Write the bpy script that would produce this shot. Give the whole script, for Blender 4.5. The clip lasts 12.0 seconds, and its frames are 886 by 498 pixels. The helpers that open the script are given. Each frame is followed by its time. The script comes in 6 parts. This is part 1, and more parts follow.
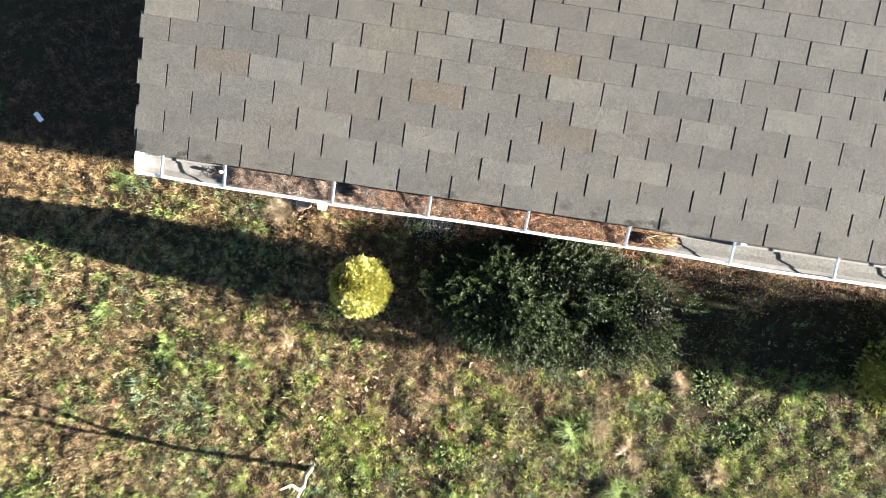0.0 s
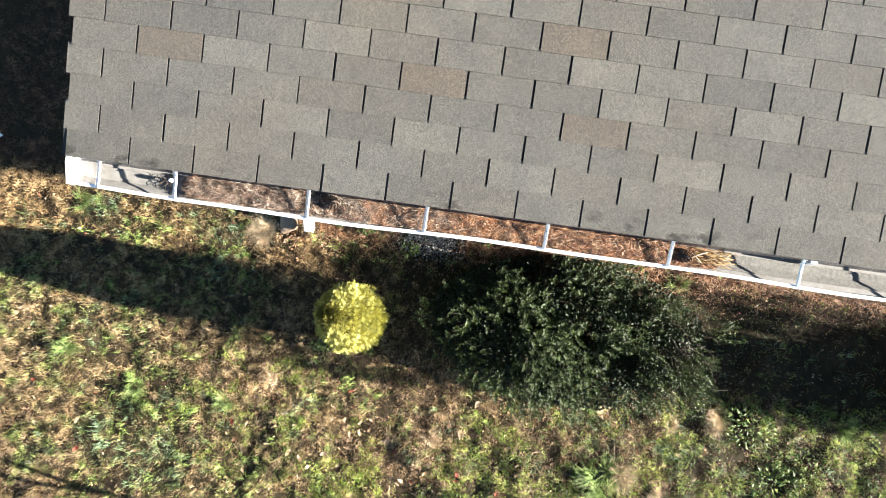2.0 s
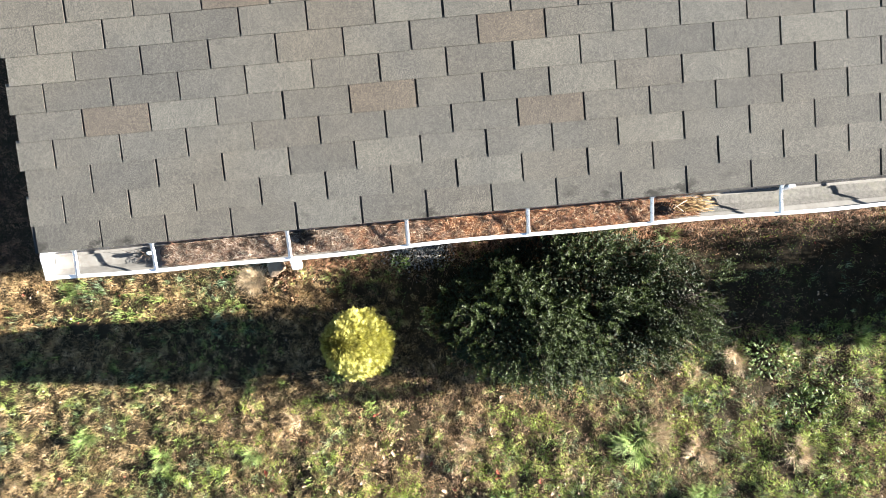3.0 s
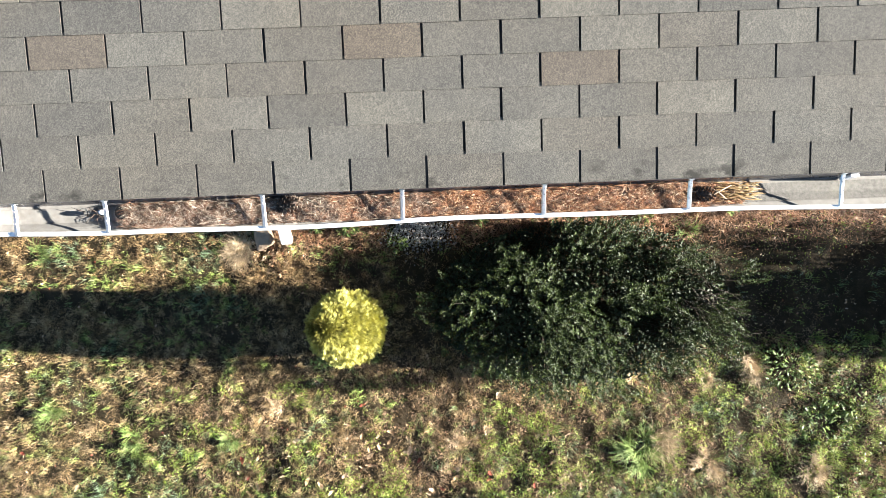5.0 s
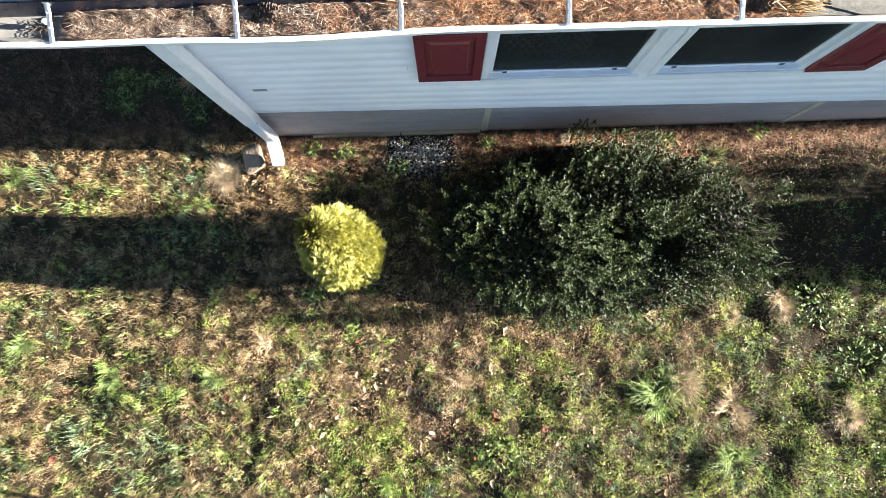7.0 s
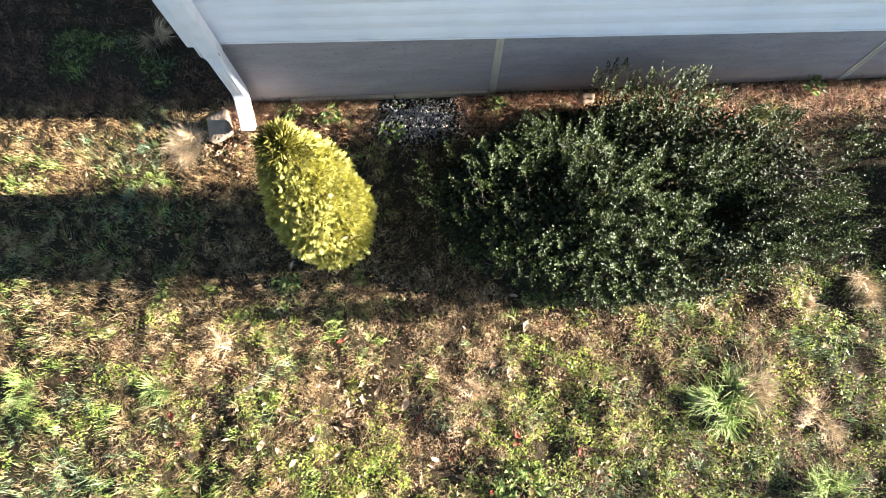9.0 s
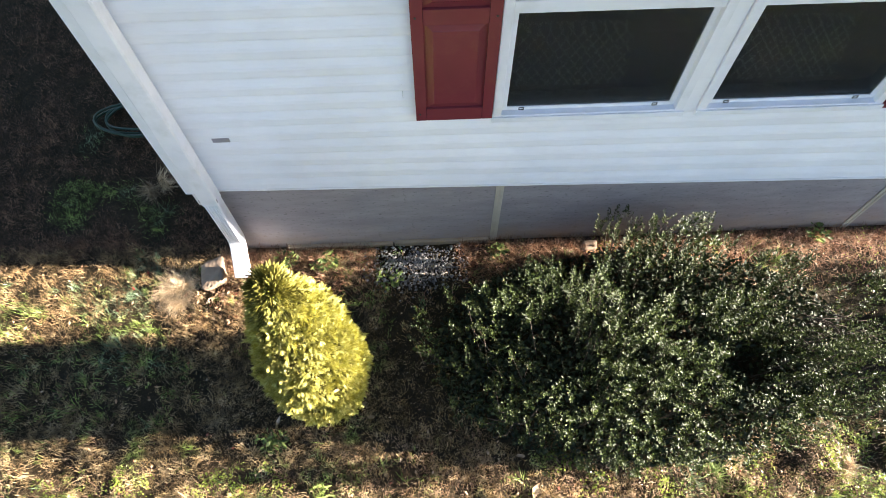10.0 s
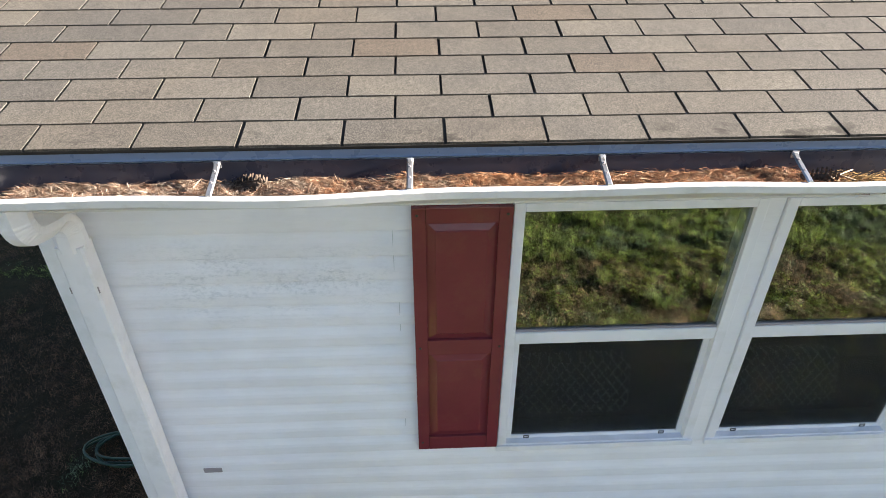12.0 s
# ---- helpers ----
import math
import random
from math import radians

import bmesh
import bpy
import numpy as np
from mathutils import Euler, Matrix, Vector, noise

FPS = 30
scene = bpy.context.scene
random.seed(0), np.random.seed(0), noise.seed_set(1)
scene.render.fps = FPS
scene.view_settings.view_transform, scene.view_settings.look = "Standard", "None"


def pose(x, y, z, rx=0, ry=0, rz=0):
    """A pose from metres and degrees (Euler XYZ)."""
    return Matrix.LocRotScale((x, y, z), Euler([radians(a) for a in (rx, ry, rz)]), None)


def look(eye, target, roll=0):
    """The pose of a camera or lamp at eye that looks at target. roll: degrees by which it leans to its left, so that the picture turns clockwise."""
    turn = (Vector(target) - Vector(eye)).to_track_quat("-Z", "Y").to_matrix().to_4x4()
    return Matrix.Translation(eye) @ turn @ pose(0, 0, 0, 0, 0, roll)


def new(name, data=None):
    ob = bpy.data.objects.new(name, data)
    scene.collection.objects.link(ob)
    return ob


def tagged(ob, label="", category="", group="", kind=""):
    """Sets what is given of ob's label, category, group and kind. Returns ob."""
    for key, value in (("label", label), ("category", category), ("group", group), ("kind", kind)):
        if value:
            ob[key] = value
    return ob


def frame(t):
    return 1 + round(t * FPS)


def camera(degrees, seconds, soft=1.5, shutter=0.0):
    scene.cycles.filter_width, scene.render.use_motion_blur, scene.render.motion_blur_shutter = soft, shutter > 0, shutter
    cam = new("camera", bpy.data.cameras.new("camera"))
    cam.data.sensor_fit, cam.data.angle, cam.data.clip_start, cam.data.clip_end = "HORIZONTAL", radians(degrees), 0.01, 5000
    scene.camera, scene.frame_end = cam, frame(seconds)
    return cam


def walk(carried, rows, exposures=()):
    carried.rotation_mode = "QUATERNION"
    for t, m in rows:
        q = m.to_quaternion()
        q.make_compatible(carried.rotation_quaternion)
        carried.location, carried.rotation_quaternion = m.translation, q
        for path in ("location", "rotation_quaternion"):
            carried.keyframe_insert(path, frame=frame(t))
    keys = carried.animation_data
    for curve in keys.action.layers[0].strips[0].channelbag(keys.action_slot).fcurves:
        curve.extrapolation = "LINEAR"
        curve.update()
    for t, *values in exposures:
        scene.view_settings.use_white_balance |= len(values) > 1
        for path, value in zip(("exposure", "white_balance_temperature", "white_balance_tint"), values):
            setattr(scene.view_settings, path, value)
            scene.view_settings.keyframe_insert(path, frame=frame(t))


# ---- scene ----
cam = camera(70.4, 12.0, soft=0.7)
# seconds, x, y, z, then tilt up from straight down, lean, heading
PATH = [
    (0.0, 0.021, -0.410, 6.716, 1.82, -0.14, 8.62),
    (0.5, 0.025, -0.445, 6.623, 2.00, -0.04, 8.67),
    (1.0, 0.025, -0.434, 6.518, 2.09, 0.00, 8.70),
    (1.5, 0.029, -0.414, 6.213, 2.06, 0.06, 8.42),
    (2.0, 0.034, -0.405, 6.020, 4.27, 0.11, 8.07),
    (2.5, 0.025, -0.393, 6.036, 6.90, 0.01, 7.07),
    (2.6, 0.027, -0.392, 6.035, 6.62, 0.04, 5.30),
    (2.7, 0.032, -0.391, 6.033, 6.10, 0.08, 2.20),
    (2.8, 0.037, -0.390, 6.030, 5.45, 0.14, -1.00),
    (2.9, 0.044, -0.388, 6.027, 4.82, 0.21, -4.10),
    (3.0, 0.049, -0.387, 6.025, 4.51, 0.26, -5.28),
    (3.5, 0.048, -0.391, 5.853, 4.31, 0.26, -5.23),
    (5.5, 0.066, -0.387, 5.454, 3.08, 0.32, -1.42),
    (6.0, 0.069, -0.384, 5.272, 3.10, 0.37, -1.37),
    (6.5, 0.054, -0.582, 5.255, 3.21, 0.32, -1.43),
    (7.0, 0.031, -1.018, 5.141, 3.67, 0.48, -1.58),
    (7.2, 0.025, -1.087, 5.070, 3.37, 0.53, -1.64),
    (8.8, -0.057, -1.761, 4.234, 10.37, 0.20, -2.26),
    (9.0, -0.052, -1.750, 4.092, 12.65, 0.21, -2.29),
    (9.5, -0.034, -1.697, 3.894, 18.97, 0.38, -2.27),
    (10.0, -0.051, -1.707, 3.899, 26.42, 0.21, -2.32),
    (10.5, -0.060, -1.713, 3.890, 33.78, 0.20, -2.35),
    (11.0, -0.073, -1.723, 3.889, 41.19, 0.12, -2.44),
    (11.5, -0.076, -1.745, 3.875, 48.97, 0.15, -2.27),
    (12.0, -0.079, -1.710, 3.886, 55.85, -0.01, -2.41),
]
EXPOSURES = [(0.0, 3.06, 6080, 9), (7.2, 3.10, 6030, 9), (9.5, 3.39, 6400, 14), (10.5, 3.42, 6600, 16), (12.0, 3.04, 6650, 16)]
walk(cam, [(t, pose(x, y, z, a, b, c)) for t, x, y, z, a, b, c in PATH], EXPOSURES)

# ---- light: low winter sun along the wall, clear sky ----
SUN_UP, SUN_TURN = 16.5, 1.9   # degrees above the horizon; degrees in front of the wall's line
to_sun = Vector((math.cos(radians(SUN_UP)) * math.cos(radians(SUN_TURN)), -math.cos(radians(SUN_UP)) * math.sin(radians(SUN_TURN)), math.sin(radians(SUN_UP))))
sun = new("sun", bpy.data.lights.new("sun", "SUN"))
sun.data.energy, sun.data.angle, sun.data.color = 5.0, radians(0.55), (1.0, 0.91, 0.77)
sun.matrix_world = look(to_sun * 30, (0, 0, 0))
world = bpy.data.worlds.new("sky")
scene.world = world
world.use_nodes = True
wt = world.node_tree
sky = wt.nodes.new("ShaderNodeTexSky")
sky.sky_type, sky.sun_disc = "NISHITA", False
sky.ozone_density, sky.dust_density = 1.5, 0.3
sky.sun_elevation, sky.sun_rotation = radians(SUN_UP), radians(90 + SUN_TURN)
wt.links.new(sky.outputs[0], wt.nodes["Background"].inputs[0])
wt.nodes["Background"].inputs[1].default_value = 0.0325

# ---- materials ----
def material(name, rough=0.6, metal=0.0, spec=0.5):
    m = bpy.data.materials.new(name)
    m.use_nodes = True
    b = m.node_tree.nodes["Principled BSDF"]
    b.inputs["Roughness"].default_value, b.inputs["Metallic"].default_value = rough, metal
    b.inputs["Specular IOR Level"].default_value = spec
    return m, m.node_tree, b


def node(nt, kind, **inputs):
    n = nt.nodes.new("ShaderNode" + kind)
    for k, v in inputs.items():
        n.inputs[k.replace("_", " ")].default_value = v
    return n


def place_of(nt):
    return nt.nodes.new("ShaderNodeNewGeometry").outputs["Position"]


def noise_at(nt, scale, detail=3.0, rough=0.55, where=None, stretch=None):
    n = node(nt, "TexNoise", Scale=scale, Detail=detail, Roughness=rough)
    src = where or place_of(nt)
    if stretch:
        mp = node(nt, "Mapping", Scale=stretch)
        nt.links.new(src, mp.inputs[0])
        src = mp.outputs[0]
    nt.links.new(src, n.inputs["Vector"])
    return n.outputs["Fac"]


def ramp(nt, fac, stops, smooth=False):
    r = nt.nodes.new("ShaderNodeValToRGB")
    e = r.color_ramp.elements
    while len(e) < len(stops):
        e.new(0.5)
    for el, (p, c) in zip(e, stops):
        el.position = p
        el.color = (*c, 1) if len(c) == 3 else c
    if smooth:
        r.color_ramp.interpolation = "EASE"
    nt.links.new(fac, r.inputs[0])
    return r.outputs[0]


def grey(nt, fac, a, b, lo=0.0, hi=1.0):
    return ramp(nt, fac, [(lo, (a, a, a)), (hi, (b, b, b))])


def mix(nt, fac, a, b, how="MIX"):
    n = nt.nodes.new("ShaderNodeMix")
    n.data_type, n.blend_type = "RGBA", how
    for sock, v in ((n.inputs[0], fac), (n.inputs[6], a), (n.inputs[7], b)):
        if isinstance(v, (int, float)):
            sock.default_value = v
        elif isinstance(v, tuple):
            sock.default_value = (*v, 1)
        else:
            nt.links.new(v, sock)
    return n.outputs[2]


def bump(nt, b, height, strength=0.4, dist=0.004):
    n = node(nt, "Bump", Strength=strength, Distance=dist)
    nt.links.new(height, n.inputs["Height"])
    nt.links.new(n.outputs[0], b.inputs["Normal"])


def piece_random(nt):
    return nt.nodes.new("ShaderNodeObjectInfo").outputs["Random"]


def island_random(nt):
    return nt.nodes.new("ShaderNodeNewGeometry").outputs["Random Per Island"]


GREY_TABS = ((0.0, (0.150, 0.145, 0.134)), (0.35, (0.159, 0.153, 0.141)), (0.70, (0.168, 0.162, 0.149)), (1.0, (0.180, 0.174, 0.159)))
BROWN_TABS = ((0.0, (0.158, 0.137, 0.117)), (1.0, (0.168, 0.147, 0.125)))
TAN_TABS = ((0.0, (0.160, 0.151, 0.136)), (1.0, (0.168, 0.158, 0.142)))
DARK_TABS = ((0.0, (0.138, 0.134, 0.125)), (1.0, (0.145, 0.140, 0.130)))
PALE_TABS = ((0.0, (0.184, 0.178, 0.162)), (1.0, (0.195, 0.188, 0.171)))


def shingle_material(name, joined, tones=GREY_TABS):
    m, nt, b = material(name, 0.95, spec=0.25)
    r = island_random(nt) if joined else piece_random(nt)
    base = mix(nt, 1.0, ramp(nt, r, list(tones)), (0.480, 0.474, 0.468), "MULTIPLY")
    gran = node(nt, "TexVoronoi", Scale=400.0)
    nt.links.new(place_of(nt), gran.inputs["Vector"])
    speck = ramp(nt, gran.outputs["Color"], [(0.15, (0.34, 0.34, 0.34)), (0.5, (1.0, 0.98, 0.95)), (0.85, (2.0, 1.95, 1.85))])
    c = mix(nt, 0.62, base, speck, "MULTIPLY")
    coarse = node(nt, "TexVoronoi", Scale=120.0)
    nt.links.new(place_of(nt), coarse.inputs["Vector"])
    c = mix(nt, 0.26, c, ramp(nt, coarse.outputs["Color"], [(0.2, (0.66, 0.66, 0.66)), (0.8, (1.36, 1.35, 1.32))]), "MULTIPLY")
    blotch = noise_at(nt, 5.0, 4.0)
    c = mix(nt, 0.8, c, ramp(nt, blotch, [(0.3, (0.84, 0.84, 0.85)), (0.7, (1.10, 1.09, 1.06))]), "MULTIPLY")
    warm = noise_at(nt, 1.3, 2.0)
    c = mix(nt, 0.6, c, ramp(nt, warm, [(0.35, (0.97, 1.0, 1.03)), (0.65, (1.03, 1.0, 0.95))]), "MULTIPLY")
    # sooty algae spots along the eave edge
    sep = nt.nodes.new("ShaderNodeSeparateXYZ")
    nt.links.new(place_of(nt), sep.inputs[0])
    spot = grey(nt, noise_at(nt, 5.5, 5.0, 0.65, stretch=(1, 1.6, 0.2)), 0.0, 0.9, 0.55, 0.64)
    near = grey(nt, sep.outputs["Y"], 1.0, 0.0, 0.02, 0.10)
    c = mix(nt, mix(nt, 1.0, spot, near, "MULTIPLY"), c, (0.022, 0.021, 0.018))
    nt.links.new(c, b.inputs["Base Color"])
    bump(nt, b, gran.outputs["Distance"], 0.35, 0.002)
    return m


def plain_material(name, colour, rough=0.5, vary=0.12, scale=8.0, metal=0.0, fine=0.0, fine_scale=300.0, spec=0.5, dirt=None, dirt_scale=4.0, stretch=None):
    m, nt, b = material(name, rough, metal, spec)
    n = noise_at(nt, scale, 4.0, stretch=stretch)
    c = mix(nt, 1.0, colour, grey(nt, n, 1 - vary, 1 + vary, 0.25, 0.75), "MULTIPLY")
    if dirt:
        d = noise_at(nt, dirt_scale, 6.0, 0.65, stretch=stretch)
        c = mix(nt, grey(nt, d, 0.0, 0.75, 0.52, 0.72), c, dirt)
    nt.links.new(c, b.inputs["Base Color"])
    rr = noise_at(nt, scale * 2.3, 3.0)
    nt.links.new(grey(nt, rr, max(0.02, rough - 0.1), min(1, rough + 0.12), 0.3, 0.7), b.inputs["Roughness"])
    if fine:
        bump(nt, b, noise_at(nt, fine_scale, 2.0), fine, 0.002)
    return m


def blade_material(name, dry, fresh, cover, through_light=0.25, rough=0.65, dark=0.5, cell=24.0):
    """Grass or leaves: two families of colour, patch by patch, with a tone for each clump and each blade."""
    m, nt, b = material(name, rough, spec=0.3)
    patch = mix(nt, 0.5, noise_at(nt, 1.1, 3.0), noise_at(nt, 5.5, 3.0))
    lo, hi = 0.5 - cover, 0.62 - cover
    which = grey(nt, patch, 0.0, 1.0, max(0.0, lo + 0.05), max(0.02, hi))
    vor = node(nt, "TexVoronoi", Scale=cell)
    nt.links.new(place_of(nt), vor.inputs["Vector"])
    one = nt.nodes.new("ShaderNodeSeparateColor")
    nt.links.new(vor.outputs["Color"], one.inputs[0])
    r = mix(nt, 0.55, island_random(nt), one.outputs[0])
    c = mix(nt, which, ramp(nt, r, dry), ramp(nt, r, fresh))
    tone = noise_at(nt, 9.0, 4.0, 0.7)
    c = mix(nt, 1.0, c, grey(nt, tone, dark * 0.50, 1.07, 0.37, 0.63), "MULTIPLY")
    nt.links.new(c, b.inputs["Base Color"])
    t = nt.nodes.new("ShaderNodeBsdfTranslucent")
    nt.links.new(c, t.inputs["Color"])
    mx = nt.nodes.new("ShaderNodeMixShader")
    mx.inputs[0].default_value = through_light
    nt.links.new(b.outputs[0], mx.inputs[1])
    nt.links.new(t.outputs[0], mx.inputs[2])
    nt.links.new(mx.outputs[0], nt.nodes["Material Output"].inputs[0])
    return m


M_SHINGLE = shingle_material("shingle_granules", False)
M_SHINGLE_BROWN = shingle_material("shingle_brown", False, BROWN_TABS)
M_SHINGLE_TAN = shingle_material("shingle_tan", False, TAN_TABS)
M_SHINGLE_DARK = shingle_material("shingle_dark", False, DARK_TABS)
M_SHINGLE_PALE = shingle_material("shingle_pale", False, PALE_TABS)
M_SHINGLE_FAR = shingle_material("shingle_granules_far", True)
M_FELT = plain_material("roof_felt", (0.022, 0.021, 0.02), 0.9, fine=0.3)
M_METAL_WHITE = plain_material("white_painted_aluminium", (0.84, 0.845, 0.885), 0.38, vary=0.04, dirt=(0.70, 0.71, 0.72), dirt_scale=7.0)
M_GUTTER_IN = plain_material("gutter_paint", (0.80, 0.81, 0.82), 0.42, vary=0.05, dirt=(0.66, 0.64, 0.60), dirt_scale=9.0)
M_VINYL_TRIM = plain_material("white_vinyl_trim", (0.84, 0.845, 0.885), 0.4, vary=0.03, dirt=(0.72, 0.73, 0.73), dirt_scale=5.0)
M_STRAP = plain_material("galvanised_strap", (0.44, 0.46, 0.48), 0.34, vary=0.15, metal=0.85, scale=60.0)
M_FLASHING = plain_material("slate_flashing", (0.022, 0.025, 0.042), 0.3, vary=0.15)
M_DRIP = plain_material("blue_grey_drip_edge", (0.13, 0.18, 0.28), 0.3, vary=0.06)
M_FASCIA = plain_material("fascia_paint", (0.72, 0.72, 0.71), 0.5)


def siding_material():
    m, nt, b = material("vinyl_siding", 0.42)
    n = noise_at(nt, 3.0, 3.0)
    c = mix(nt, 1.0, (0.880, 0.880, 0.915), grey(nt, n, 0.95, 1.04, 0.3, 0.7), "MULTIPLY")
    # chalky grey mildew smear high on the wall, streaked along the boards
    pos = place_of(nt)
    sep = nt.nodes.new("ShaderNodeSeparateXYZ")
    nt.links.new(pos, sep.inputs[0])
    mr = nt.nodes.new("ShaderNodeMapRange")
    mr.inputs["From Min"].default_value, mr.inputs["From Max"].default_value = 2.15, 2.62
    nt.links.new(sep.outputs["Z"], mr.inputs["Value"])
    zfac = ramp(nt, mr.outputs[0], [(0.0, (0, 0, 0)), (0.45, (1, 1, 1)), (0.7, (1, 1, 1)), (1.0, (0, 0, 0))])
    mx = nt.nodes.new("ShaderNodeMapRange")
    mx.inputs["From Min"].default_value, mx.inputs["From Max"].default_value = -1.35, -0.12
    nt.links.new(sep.outputs["X"], mx.inputs["Value"])
    xfac = ramp(nt, mx.outputs[0], [(0.0, (0.1, 0.1, 0.1)), (0.3, (1, 1, 1)), (0.85, (0.7, 0.7, 0.7)), (1.0, (0, 0, 0))])
    smear = noise_at(nt, 6.0, 4.0, 0.6, stretch=(0.6, 1, 2.6))
    flecks = noise_at(nt, 55.0, 5.0, 0.75, stretch=(0.8, 1, 1.5))
    spots = mix(nt, 1.0, grey(nt, smear, 0.15, 1.0, 0.42, 0.62), grey(nt, flecks, 0.0, 1.0, 0.47, 0.66), "MULTIPLY")
    f = mix(nt, 1.0, mix(nt, 1.0, spots, zfac, "MULTIPLY"), xfac, "MULTIPLY")
    c = mix(nt, f, c, (0.58, 0.60, 0.64))
    grime = noise_at(nt, 26.0, 5.0, 0.7, stretch=(0.35, 1, 2))
    c = mix(nt, grey(nt, grime, 0.0, 0.10, 0.5, 0.75), c, (0.5, 0.5, 0.47))
    nt.links.new(c, b.inputs["Base Color"])
    bump(nt, b, noise_at(nt, 60.0, 2.0, stretch=(0.15, 1, 1)), 0.12, 0.002)
    return m


M_SIDING = siding_material()
M_SHUTTER = plain_material("oxblood_shutter", (0.180, 0.035, 0.044), 0.13, vary=0.10, scale=5.0, dirt=(0.20, 0.055, 0.05), dirt_scale=6.0, fine=0.08, fine_scale=90.0)
M_SCREW = plain_material("dark_screw", (0.02, 0.012, 0.012), 0.5)
M_TAN = plain_material("tan_batten", (0.50, 0.46, 0.38), 0.55, vary=0.15)
M_BOARD = plain_material("weathered_board", (0.40, 0.30, 0.20), 0.8, vary=0.3, scale=12.0, stretch=(0.3, 1, 1), fine=0.3)
M_PLATE = plain_material("grey_plate", (0.30, 0.28, 0.30), 0.6)


def skirt_material():
    m, nt, b = material("skirting_panel", 0.75, spec=0.3)
    n = noise_at(nt, 7.0, 5.0, 0.6, stretch=(0.45, 1, 1.6))
    c = ramp(nt, n, [(0.3, (0.262, 0.238, 0.252)), (0.7, (0.362, 0.333, 0.345))])
    pits = noise_at(nt, 55.0, 3.0, 0.6, stretch=(0.55, 1, 1))
    c = mix(nt, grey(nt, pits, 0.6, 0.0, 0.30, 0.42), c, (0.11, 0.10, 0.10))
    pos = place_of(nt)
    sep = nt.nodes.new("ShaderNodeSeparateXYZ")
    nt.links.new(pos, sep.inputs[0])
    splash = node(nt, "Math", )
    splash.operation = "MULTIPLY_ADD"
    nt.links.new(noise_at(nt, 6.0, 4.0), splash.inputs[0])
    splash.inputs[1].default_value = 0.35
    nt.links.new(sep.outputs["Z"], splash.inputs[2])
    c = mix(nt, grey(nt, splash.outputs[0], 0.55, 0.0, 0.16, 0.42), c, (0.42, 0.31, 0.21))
    nt.links.new(c, b.inputs["Base Color"])
    bump(nt, b, pits, 0.5, 0.004)
    return m


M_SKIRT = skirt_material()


def glass_material():
    m, nt, b = material("window_glass", 0.02)
    nt.nodes.remove(b)
    g = nt.nodes.new("ShaderNodeBsdfGlossy")
    g.inputs["Roughness"].default_value = 0.01
    g.inputs["Color"].default_value = (0.9, 0.95, 0.92, 1)
    t = nt.nodes.new("ShaderNodeBsdfTransparent")
    t.inputs["Color"].default_value = (0.62, 0.66, 0.64, 1)
    mx = nt.nodes.new("ShaderNodeMixShader")
    mx.inputs[0].default_value = 0.24
    nt.links.new(t.outputs[0], mx.inputs[1])
    nt.links.new(g.outputs[0], mx.inputs[2])
    nt.links.new(mx.outputs[0], nt.nodes["Material Output"].inputs[0])
    return m


M_GLASS = glass_material()


def screen_material():
    m, nt, b = material("insect_screen", 0.8, spec=0.1)
    b.inputs["Base Color"].default_value = (0.03, 0.032, 0.035, 1)
    t = nt.nodes.new("ShaderNodeBsdfTransparent")
    mx = nt.nodes.new("ShaderNodeMixShader")
    mx.inputs[0].default_value = 0.42
    nt.links.new(t.outputs[0], mx.inputs[1])
    nt.links.new(b.outputs[0], mx.inputs[2])
    nt.links.new(mx.outputs[0], nt.nodes["Material Output"].inputs[0])
    return m


M_SCREEN = screen_material()
M_ROOM = plain_material("dim_room_paint", (0.16, 0.15, 0.14), 0.8)


def cushion_material():
    m, nt, b = material("patterned_cushion", 0.9)
    lines = []
    for turn in (0.7, -0.7):
        mp = node(nt, "Mapping", Rotation=(0, turn, 0))
        nt.links.new(place_of(nt), mp.inputs[0])
        w = node(nt, "TexWave", Scale=8.0, Distortion=0.8)
        nt.links.new(mp.outputs[0], w.inputs["Vector"])
        lines.append(grey(nt, w.outputs["Fac"], 0.0, 1.0, 0.80, 0.90))
    nt.links.new(mix(nt, mix(nt, 1.0, lines[0], lines[1], "LIGHTEN"), (0.10, 0.11, 0.11), (0.85, 0.88, 0.87)), b.inputs["Base Color"])
    return m


M_CUSHION = cushion_material()


